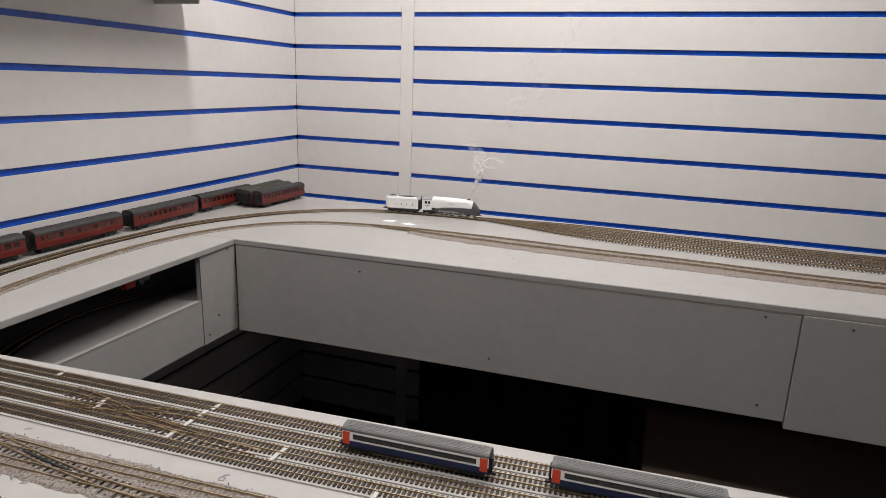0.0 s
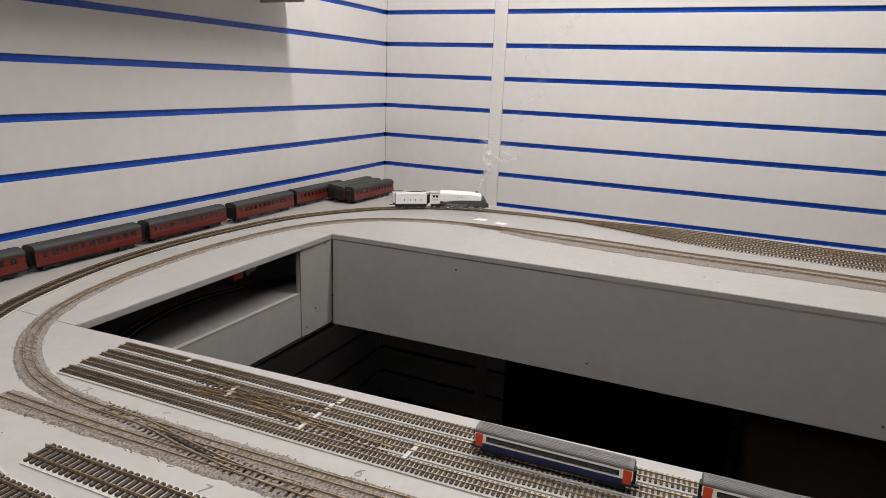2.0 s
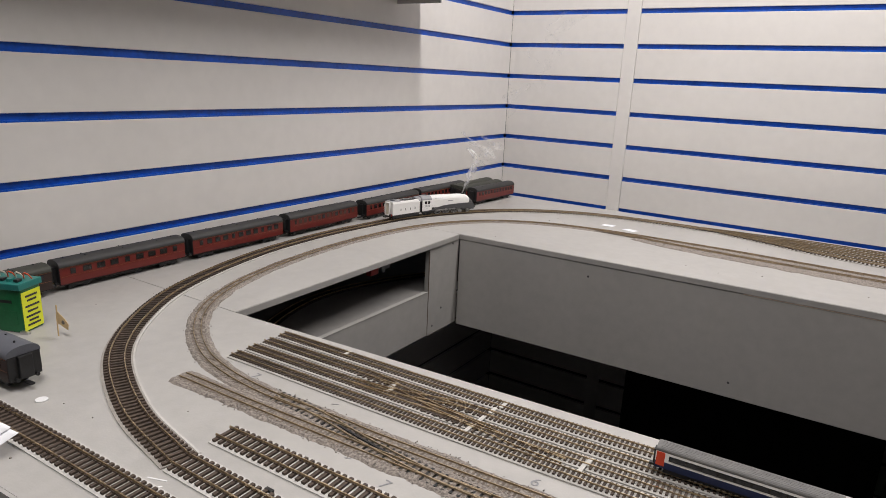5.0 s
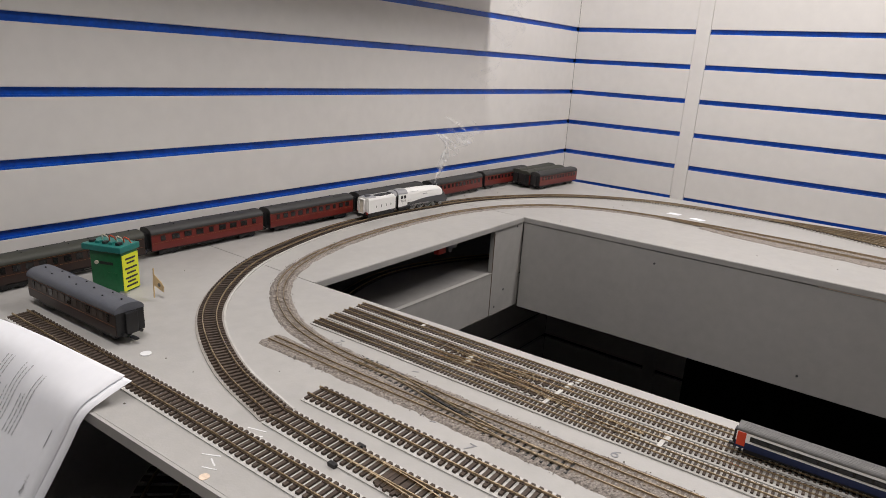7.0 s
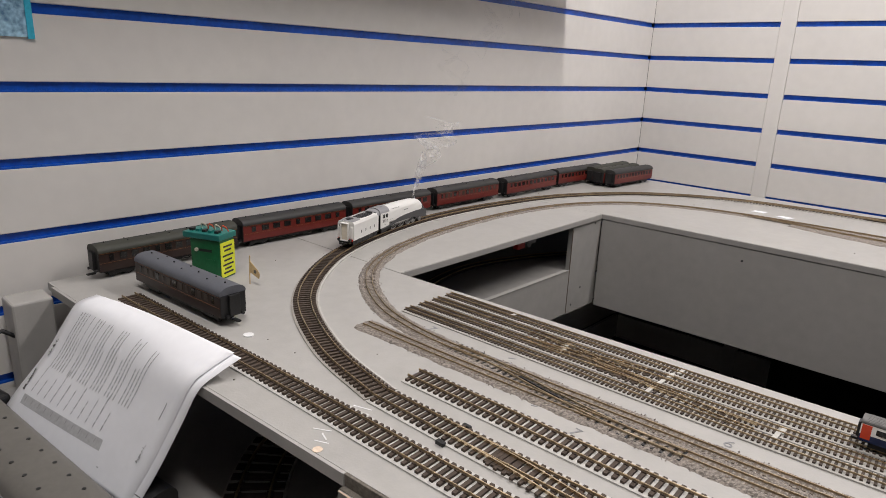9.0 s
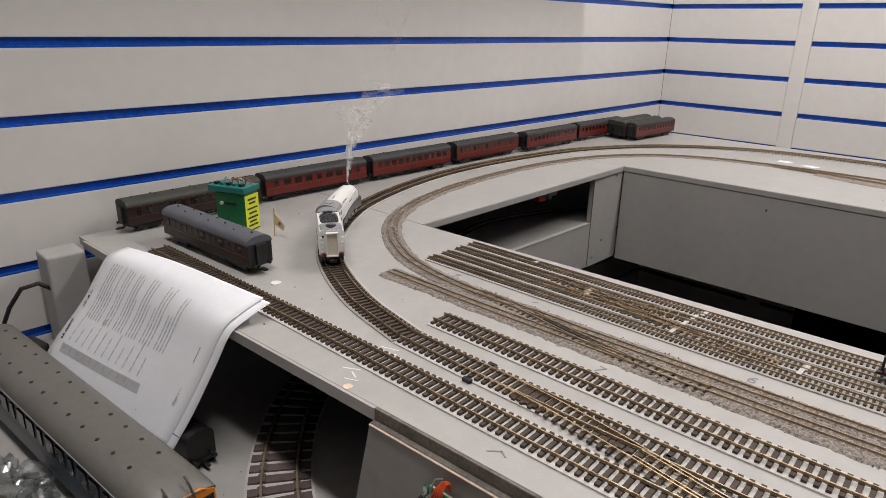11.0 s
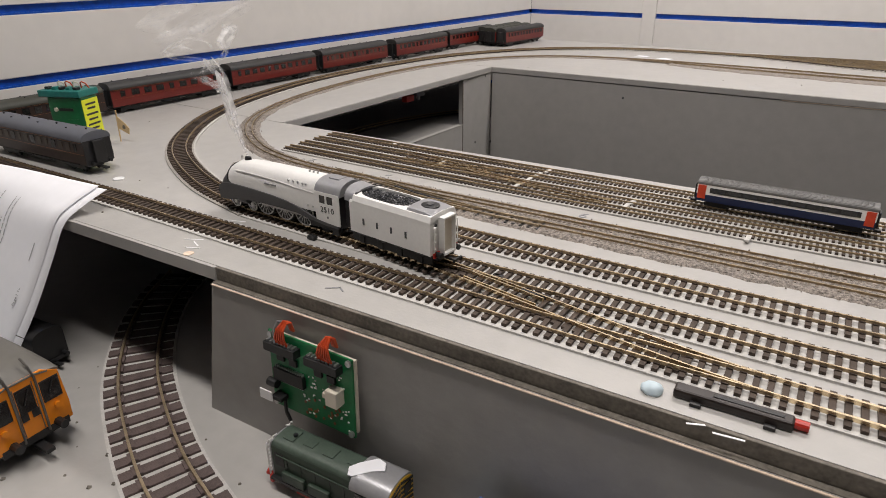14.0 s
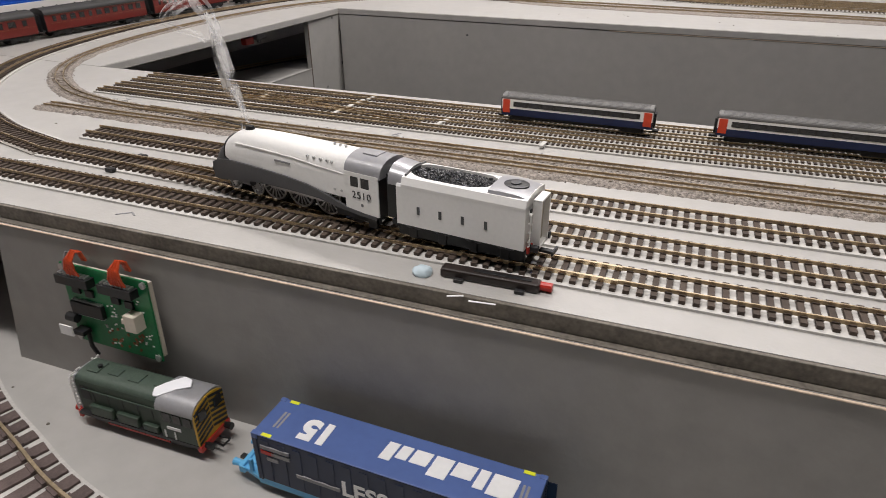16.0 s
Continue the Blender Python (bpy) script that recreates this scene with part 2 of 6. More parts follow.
def tube(bm, pts, r, n=6):
    pts = [Vector(p) for p in pts]
    rings = []
    u = None
    for i, p in enumerate(pts):
        d = (pts[min(i + 1, len(pts) - 1)] - pts[max(i - 1, 0)]).normalized()
        u = d.orthogonal().normalized() if u is None else (u - d * u.dot(d)).normalized()
        v = d.cross(u)
        rings.append([p + (u * math.cos(2 * math.pi * k / n) + v * math.sin(2 * math.pi * k / n)) * r for k in range(n)])
    return loft(bm, rings)


def mesh_of(name, bm, material, smooth=False):
    bmesh.ops.recalc_face_normals(bm, faces=bm.faces)
    me = bpy.data.meshes.new(name)
    bm.to_mesh(me)
    bm.free()
    me.materials.append(material)
    if smooth:
        for p in me.polygons:
            p.use_smooth = True
        me.set_sharp_from_angle(angle=radians(40))
    return me


def part(name, bm, material, parent, label="", smooth=False):
    ob = new(name, mesh_of(name, bm, material, smooth))
    ob.parent = parent
    return tagged(ob, label)


def thing(name, label, category, m=None, group="", kind=""):
    ob = new(name)
    ob.empty_display_size = 0.02
    if m is not None:
        ob.matrix_basis = m
    return tagged(ob, label, category, group, kind)


def solid(name, bm, material, label, category, group="", kind="", smooth=False):
    return tagged(new(name, mesh_of(name, bm, material, smooth)), label, category, group, kind)


def words(body, size, material, parent, m, label="", spread=1.0, bold=0.0):
    cu = bpy.data.curves.new("lettering", "FONT")
    cu.body, cu.size, cu.extrude, cu.align_x, cu.align_y, cu.space_character = body, size, 0.0001, "CENTER", "CENTER", spread
    cu.offset = bold
    cu.materials.append(material)
    ob = new("lettering", cu)
    ob.parent = parent
    ob.matrix_basis = m
    return tagged(ob, label)


def spline(pts, step=0.004):
    """Evenly spaced points and headings along a smooth curve through pts (x, y)."""
    P = np.array(pts, float)
    P = np.vstack([2 * P[0] - P[1], P, 2 * P[-1] - P[-2]])
    out = []
    for i in range(1, len(P) - 2):
        a, b, c, d = P[i - 1 : i + 3]
        for s in np.linspace(0, 1, 40, endpoint=False):
            out.append(0.5 * (2 * b + (c - a) * s + (2 * a - 5 * b + 4 * c - d) * s * s + (3 * b - a - 3 * c + d) * s ** 3))
    out.append(P[-2])
    out = np.array(out)
    s = np.r_[0, np.cumsum(np.linalg.norm(np.diff(out, axis=0), axis=1))]
    n = max(2, int(s[-1] / step))
    t = np.linspace(0, s[-1], n + 1)
    xy = np.c_[np.interp(t, s, out[:, 0]), np.interp(t, s, out[:, 1])]
    return xy, t


def front(x, y):
    """A place on the front board, which lies a little askew to the back wall."""
    return (x, y + 0.038 * (x - 0.5) + 0.028 * max(0.0, x - 1.0))


# ---- setting ----
TOP, DECK, PITCH, LEVEL = 0.9, 0.747, 0.1016, 0.863
XL, YB = -0.004, 2.0
XR, YF, CEIL = 3.6, -2.2, 2.5
solid("floor", box(XL - 0.2, XR + 0.1, YF - 0.1, YB + 0.2, -0.1, 0.0), M_FLOOR, "dark worn carpet floor under the layout", "floor", kind="structure")
solid("ceiling", box(XL - 0.2, XR + 0.1, YF - 0.1, YB + 0.2, CEIL, CEIL + 0.1), M_CEIL, "plain white ceiling", "ceiling", kind="structure")
# unseen walls close the room; their dark colour holds down the fill light
solid("wall_right", box(XR, XR + 0.1, YF, YB + 0.1, 0, CEIL), M_UNSEENWALL, "plain dim brown-grey wall", "wall", kind="structure")
solid("wall_front", box(XL, XR, YF - 0.1, YF, 0, CEIL), M_UNSEENWALL, "plain dim brown-grey wall", "wall", kind="structure")


def slat_wall(name, label, runs, place):
    """Slotted boards with blue slot inserts; place(a0, a1, d0, d1, z0, z1) gives a box at distance d behind the face."""
    wall = solid(name, place(runs[0][0] - 0.05, runs[-1][1], 0.014, 0.06, 0, CEIL), M_DARKWALL, label, "wall", kind="structure")
    k0, k1 = -8, 15
    for k in range(k0, k1 + 1):
        z0 = LEVEL + k * PITCH + 0.0068
        z1 = min(z0 + PITCH - 0.0136, CEIL)
        if z0 < CEIL:
            for a0, a1 in runs:
                part("slat_board", place(a0, a1, 0.0, 0.0138, z0, z1, 0.0012), M_WALL, wall)
        zc = LEVEL + k * PITCH
        if k >= -1 and zc < CEIL:
            for a0, a1 in runs:
                part("slot_insert", slot(place, a0, a1, zc), M_BLUE, wall, "blue plastic slot insert")
    return wall


def slot(place, a0, a1, zc):
    bm = place(a0, a1, 0.006, 0.0136, zc - 0.0066, zc + 0.0066)
    extra = place(a0, a1, 0.0005, 0.0136, zc - 0.0067, zc - 0.0042)
    me = bpy.data.meshes.new("tmp")
    extra.to_mesh(me)
    extra.free()
    bm.from_mesh(me)
    bpy.data.meshes.remove(me)
    return bm


wall_back = slat_wall("wall_back", "white slatwall boards with blue slots behind the layout", [(XL, 0.385), (0.428, XR)],
                      lambda a0, a1, d0, d1, z0, z1, bev=0.0: box(a0, a1, YB + d0, YB + d1, z0, z1, bev))
wall_left = slat_wall("wall_left", "white slatwall boards with blue slots beside the coaches", [(YF, YB)],
                      lambda a0, a1, d0, d1, z0, z1, bev=0.0: box(XL - d1, XL - d0, a0, a1, z0, z1, bev))
part("joint_strip", box(0.3855, 0.4275, YB - 0.001, YB + 0.0135, 0, CEIL, 0.001), M_WALL, wall_back, "plain white vertical joint strip")

# baseboards: front, left and back boards round the well
baseboard = thing("baseboard", "grey painted layout baseboard round an open well", "baseboard", kind="structure")
F = front
TH = 0.0118


def slab(pts, z0, z1):
    return extr(bmesh.new(), pts, z0, z1, "z")


BY = lambda x: 1.228 + 0.0205 * (x - 0.298)      # edge of the back board over the well
part("front_board", slab([(0.02, 0.156), (0.45, 0.1715), (0.655, 0.1845), (3.59, 0.3700), F(3.59, 0.567), F(0.312, 0.573), (0.0, 0.561)], TOP - TH, TOP), M_TOP, baseboard)
part("left_board", slab([(0.0, 0.5625), F(0.312, 0.5745), (0.299, BY(0.299) - 0.001), (0.0, 1.227)], TOP - TH, TOP), M_TOP, baseboard)
part("back_board", slab([(0.0, 1.2282), (0.299, BY(0.299) + 0.0004), (3.59, BY(3.59)), (3.59, 1.79), (0.0, 1.79)], TOP - TH, TOP), M_TOP, baseboard)
# inner fascias of the well, flush with the board edges
BANG = math.degrees(math.atan(0.0205))
for x0, x1, proud, zb in ((0.002, 1.188, 0.0, 0.674), (1.190, 3.28, -0.004, 0.662)):
    ob = part("back_fascia", box(x0, x1, 0.0006 + proud, 0.013, zb, TOP - TH - 0.0012, 0.001), M_FASCIA, baseboard, "dark grey painted fascia board")
    ob.matrix_basis = pose(0.298, 1.228, 0, 0, 0, BANG)
ob = part("edge_batten", box(0.0, 3.28, -0.0016, 0.0002, TOP - TH, TOP - 0.0006, 0.0005), M_FASCIA, baseboard, "grey painted board edge")
ob.matrix_basis = pose(0.298, 1.228, 0, 0, 0, BANG)
ob = part("raw_edge", box(0.62, 1.188, -0.0006, 0.0006, TOP - TH - 0.0019, TOP - TH - 0.0008), M_RAWWOOD, baseboard, "thin raw wood edge on the fascia top")
ob.matrix_basis = pose(0.298, 1.228, 0, 0, 0, BANG)
part("corner_fascia", box(0.286, 0.2985, 1.107, 1.2275, 0.680, TOP - TH - 0.001, 0.001), M_FASCIA, baseboard)
part("left_lower_fascia", box(0.286, 0.2985, 0.60, 1.1055, 0.682, 0.787, 0.001), M_FASCIA, baseboard)
part("lower_edge", box(0.2972, 0.2992, 0.60, 1.1055, 0.7868, 0.7880), M_TOP, baseboard, "pale chipped top edge")
ob = part("edge_batten", box(-0.0002, 0.0016, 0.004, 0.658, TOP - TH, TOP - 0.0006, 0.0005), M_FASCIA, baseboard, "grey painted board edge")
ob.matrix_basis = pose(0.312, 0.566, 0, 0, 0, 1.13)
part("corner_seam", box(0.2975, 0.2990, 1.1055, 1.1070, 0.684, 0.88), M_CARD, baseboard)
# shelf inside the tunnel, coloured darker for the shade under the board
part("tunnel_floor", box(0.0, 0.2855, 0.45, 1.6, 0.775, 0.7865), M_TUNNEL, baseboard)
for x, z in ((0.32, 0.86), (0.620, 0.705), (1.13, 0.875), (1.27, 0.872), (1.14, 0.70)):
    ob = part("screw", cyl(bmesh.new(), (x, 0.002, z), (x, -0.0006 if x < 1.19 else -0.0050, z), 0.0024, 8), M_DGREY, baseboard)
    ob.matrix_basis = pose(0.298, 1.228, 0, 0, 0, BANG)
for y, z in ((1.16, 0.735), (1.20, 0.882), (1.125, 0.70)):
    part("screw", cyl(bmesh.new(), (0.2965, y, z), (0.2995, y, z), 0.0024, 8), M_DGREY, baseboard)
# front fascia with raw edge and wood strip
ang = math.degrees(math.atan(0.038))
edge = math.degrees(math.atan(0.0634))
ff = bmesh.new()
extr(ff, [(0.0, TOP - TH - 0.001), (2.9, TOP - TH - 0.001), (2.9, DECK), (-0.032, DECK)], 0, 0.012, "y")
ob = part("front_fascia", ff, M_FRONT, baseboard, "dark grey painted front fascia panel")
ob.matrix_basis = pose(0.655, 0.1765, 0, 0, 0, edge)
ob = part("wood_strip", box(0.0, 2.9, -0.0012, 0.0005, TOP - TH - 0.0022, TOP - TH - 0.0012, 0.0003), M_RAWWOOD, baseboard, "raw pale wood strip")
ob.matrix_basis = pose(0.655, 0.1763, 0, 0, 0, edge)
ob = part("fascia_top", box(0.0, 2.9, 0.0006, 0.0090, TOP - TH - 0.0022, TOP - TH - 0.0002, 0.0004), M_EDGE, baseboard, "dark bare top edge of the fascia")
ob.matrix_basis = pose(0.655, 0.1765, 0, 0, 0, edge)
ob = part("front_edge", box(0.0, 2.9, -0.002, 0.002, TOP - TH, TOP - 0.0004, 0.0006), M_EDGE, baseboard, "worn brown-grey board edge")
ob.matrix_basis = pose(0.655, 0.1838, 0, 0, 0, edge)
# lower deck
solid("lower_deck", box(0.0, 3.59, -0.28, 0.42, DECK - 0.02, DECK), M_TOP, "grey painted lower shelf board under the layout", "shelf", kind="structure")
# added black backing: puts the deep shade below the layout into colour
solid("shade_board", box(0.0, 3.59, 0.36, 0.375, 0.05, TOP - TH - 0.004), M_CLOTHSHADE, "black board closing the space under the layout", "board", kind="structure")
solid("corner_post", box(0.020, 0.068, 0.098, 0.148, 0.0, 0.893, 0.003), M_FASCIA, "grey painted wooden post at the table corner", "post", kind="structure")
# added, unseen: blocks light falling through the gap behind the back board
solid("light_block_ledge", box(XL, 3.59, 1.80, YB - 0.002, 0.79, 0.805), M_FASCIA, "dark grey ledge behind the back board", "ledge", kind="structure")
# added, unseen: blocks room light from entering below the lower shelf
solid("light_block_skirt", box(0.0, 3.59, -0.29, -0.281, 0.0, DECK - 0.021), M_FASCIA, "dark grey skirt board below the lower shelf", "board", kind="structure")
o = part("front_edge", slab([(0.045, 0.1530), (0.45, 0.1680), (0.655, 0.1810), (0.655, 0.1850), (0.45, 0.1720), (0.045, 0.1570)], TOP - TH - 0.0005, TOP - 0.0004), M_FASCIA, baseboard, "chipped grey painted board edge")
# added black sheets: soak up bounced light so the undersides stay in shade
part("underside_shade_sheet", slab([(0.05, 0.175), (0.66, 0.195), (0.66, 0.215), (3.5, 0.40), (3.5, 0.52), (0.05, 0.52)], TOP - TH - 0.0035, TOP - TH - 0.001), M_CLOTHSHADE, baseboard, "black unpainted underside")
part("underside_shade_sheet", slab([(0.02, 1.245), (0.3, 1.245), (3.5, 1.312), (3.5, 1.78), (0.02, 1.78)], TOP - TH - 0.0035, TOP - TH - 0.001), M_CLOTHSHADE, baseboard, "black unpainted underside")
part("underside_shade_sheet", slab([(0.02, 0.60), (0.282, 0.60), (0.282, 1.21), (0.02, 1.21)], TOP - TH - 0.0035, TOP - TH - 0.001), M_CLOTHSHADE, baseboard, "black unpainted underside")


# ---- tracks ----
def ribbon(xy, offset, width, z0, z1, t0=0, t1=None):
    """A bar of that width at a sideways offset along a curve."""
    bm = bmesh.new()
    xy = xy[t0:t1]
    d = np.gradient(xy, axis=0)
    d /= np.linalg.norm(d, axis=1)[:, None]
    nrm = np.c_[-d[:, 1], d[:, 0]]
    rings = []
    for p, n in zip(xy, nrm):
        a, b = p + n * (offset - width / 2), p + n * (offset + width / 2)
        rings.append([(a[0], a[1], z0), (b[0], b[1], z0), (b[0], b[1], z1), (a[0], a[1], z1)])
    return loft(bm, rings)


KINDS = {  # rail gap, rail width, rail height, sleeper length, width, height, spacing
    "oo": (0.0172, 0.0011, 0.0026, 0.0305, 0.00372, 0.0024, 0.0078),
    "n": (0.0096, 0.0007, 0.0018, 0.0185, 0.0025, 0.0016, 0.0050),
    "big": (0.036, 0.0024, 0.0048, 0.064, 0.0108, 0.0022, 0.0176),
}
SLEEPERS = {}


def railway(label, pts, kind="oo", base=TOP, under=True, singles=None, rail=None, sleeper=None, und=None, group="", step=0.008, jitter=0.0):
    gap, rw, rh, sl, sw, sh, pitch = KINDS[kind]
    xy, s = spline(pts, step)
    tr = thing("railway_track", label, "track", group=group)
    z = base
    if under:
        part("underlay", ribbon(xy, 0, sl + 0.006, base + 0.0001, base + 0.0016), und or (M_UNDERN if kind == "n" else M_UNDER), tr, "foam underlay strip")
        z = base + 0.0016
    zs = z + sh
    for side in (-1, 1):
        ra = part("rail", ribbon(xy, side * gap / 2, rw, zs, zs + rh - 0.0003), M_RAILWEB, tr, "brown-sided metal rail")
        part("rail_head", ribbon(xy, side * gap / 2, rw * 0.85, zs + rh - 0.0003, zs + rh), rail or M_RAIL, ra, "bright worn rail head")
    d = np.gradient(xy, axis=0)
    head = np.unwrap(np.arctan2(d[:, 1], d[:, 0]))
    key = kind + (sleeper or M_SLEEP).name
    if key not in SLEEPERS:
        bm = bmesh.new()
        bx(bm, -sw / 2, sw / 2, -sl / 2, sl / 2, 0, sh)
        for y in (-gap / 2, gap / 2):
            bx(bm, -sw * 0.55, sw * 0.55, y - rw * 1.6, y + rw * 1.6, sh * 0.98, sh + rh * 0.35)
        SLEEPERS[key] = mesh_of("sleeper", bm, sleeper or M_SLEEP)
    rest = bmesh.new()
    for q in np.arange(pitch / 2, s[-1], pitch):
        x, y, a = np.interp(q, s, xy[:, 0]), np.interp(q, s, xy[:, 1]), np.interp(q, s, head)
        m = pose(x, y, z, 0, 0, math.degrees(a) + random.uniform(-1, 1) * jitter)
        if singles and singles(x, y):
            o = new("sleeper", SLEEPERS[key])
            o.parent, o.matrix_basis = tr, m
        else:
            n0 = len(rest.verts)
            bx(rest, -sw / 2, sw / 2, -sl / 2, sl / 2, 0, sh)
            rest.verts.ensure_lookup_table()
            for v in rest.verts[n0:]:
                v.co = m @ v.co
    if len(rest.verts):
        tagged(part("sleeper_strip", rest, sleeper or M_SLEEP, tr), kind="stuff")
    else:
        rest.free()
    return tr


def near(x, y):
    return 0.25 < x < 1.5 and y < 0.42


Y1, Y2, Y3 = 0.230, 0.2795, 0.336          # front tracks at x = 0.5
MAIN = [(2.6, 1.682), (1.7, 1.681), (1.4, 1.683), (1.2, 1.694), (1.0, 1.703), (0.75, 1.704), (0.60, 1.697), (0.47, 1.674), (0.36, 1.625), (0.26, 1.545), (0.19, 1.45), (0.132, 1.33),
        (0.105, 1.23), (0.092, 1.13), (0.083, 1.03), (0.083, 0.93), (0.092, 0.82), (0.118, 0.70), (0.158, 0.585), (0.205, 0.502), (0.276, 0.418),
        (0.353, 0.360), (0.47, 0.3095), (0.582, 0.2855), F(0.70, Y2), F(0.85, Y2)]
railway("long brown-sleepered running track with dull rails curving round the layout", MAIN[:-2], singles=near, und=M_UNDERB)
railway("brown-sleepered running track with brassy rails beside the front track", [MAIN[-3], MAIN[-2], F(0.85, Y2), F(1.2, Y2), F(1.6, Y2), F(2.6, Y2)], singles=near)
xy, s = spline(MAIN[:-2], 0.01)
solid("underlay_edge", ribbon(xy, 0.0187, 0.0024, TOP + 0.0001, TOP + 0.0022, 150, None), M_UNDER, "white underlay edge showing inside the curve", "underlay", kind="structure")
railway("brown-sleepered track along the front board edge", [(0.155, 0.214), (0.30, 0.221), F(0.45, Y1), F(0.8, Y1), F(1.4, Y1), F(2.6, Y1)], singles=near)
railway("short brown-sleepered siding track ending on bare board", [F(0.575, Y3), F(1.0, Y3), F(1.6, Y3), F(2.6, Y3)], singles=near)
# turnout from the running track to the front track
DIV = [F(0.66, Y2), F(0.74, Y2 - 0.003), F(0.82, Y2 - 0.012), F(0.90, Y2 - 0.025), F(0.98, Y2 - 0.038), F(1.05, Y1 + 0.003), F(1.12, Y1)]
xy, s = spline(DIV, 0.006)
turn = thing("turnout", "turnout rails crossing from the running track to the front track", "turnout", m=None)
for side in (-1, 1):
    part("rail", ribbon(xy, side * 0.0086, 0.0011, TOP + 0.0041, TOP + 0.0068), M_RAIL, turn)
bm = bmesh.new()
for q in np.arange(0.07, 0.36, 0.0086):
    x, y = np.interp(q, s, xy[:, 0]), np.interp(q, s, xy[:, 1])
    n0 = len(bm.verts)
    bx(bm, x - 0.0017, x + 0.0017, y - 0.015, y + 0.015, TOP + 0.0017, TOP + 0.0039)
tagged(part("sleeper_strip", bm, M_SLEEP, turn), kind="stuff")
for q in (0.02, 0.20):
    x, y = np.interp(q, s, xy[:, 0]), np.interp(q, s, xy[:, 1])
    part("switch_box", box(x - 0.003, x + 0.006, y - 0.021, y - 0.016, TOP + 0.0001, TOP + 0.004, 0.0006), M_BLACK, turn)
    part("switch_box", box(x - 0.004, x + 0.005, y + 0.016, y + 0.020, TOP + 0.0001, TOP + 0.004, 0.0006), M_BLACK, turn)
part("check_rail", ribbon(xy, 0.0052, 0.001, TOP + 0.0041, TOP + 0.0067, 30, 42), M_RAIL, turn)
part("check_rail", ribbon(xy, -0.0052, 0.001, TOP + 0.0041, TOP + 0.0067, 30, 42), M_RAIL, turn)
part("frog", box(*(lambda c: (c[0] - 0.012, c[0] + 0.012))(F(0.90, 0)), F(0.90, Y2 - 0.0165)[1] - 0.0016, F(0.90, Y2 - 0.0165)[1] + 0.0016, TOP + 0.0041, TOP + 0.0065), M_BLACK, turn)

# narrow sidings beside the well, with a crossover and white joiners
for i, y in enumerate((0.4715, 0.4985, 0.5255, 0.5525)):
    railway("narrow-gauge siding with closely spaced brown sleepers", [F(0.432, y), F(0.9, y), F(1.6, y), F(2.6, y)], "n", group="sidings beside the well", step=0.02, sleeper=M_SLEEPN, rail=M_RAILN)
for x, y in ((.770, .550), (.766, .533), (.765, .510), (.764, .485), (.888, .499), (.886, .486), (.645, .5185), (.649, .505), (.543, .555), (1.004, .461)):
    bm = bmesh.new()
    for k in range(1):
        bx(bm, x + k * 0.006, x + k * 0.006 + 0.0045, F(x, y)[1] - 0.007, F(x, y)[1] + 0.007, TOP + 0.0017, TOP + 0.0038, 0.0003)
    solid("joint_spacer", bm, M_UNDER, "small white plastic spacer between siding rails", "spacer", group="siding spacers")
for x0, ya, yb in ((0.58, 0.5255, 0.4985), (0.69, 0.4985, 0.4985 - 0.0135), (0.60, 0.4985, 0.5255)):
    pts = [F(x0, ya), F(x0 + 0.05, ya + (yb - ya) * 0.15), F(x0 + 0.13, ya + (yb - ya) * 0.85), F(x0 + 0.18, yb)]
    xy, s = spline(pts, 0.008)
    cr = thing("crossover", "narrow-gauge crossover rails between sidings", "turnout", group="siding crossovers")
    for side in (-1, 1):
        part("rail", ribbon(xy, side * 0.0048, 0.0007, TOP + 0.0034, TOP + 0.0052), M_RAIL, cr)
    bm = bmesh.new()
    for x, y in xy[2:-2]:
        bx(bm, x - 0.0013, x + 0.0013, y - 0.011, y + 0.011, TOP + 0.0017, TOP + 0.0031)
    tagged(part("sleeper_strip", bm, M_SLEEP, cr), kind="stuff")


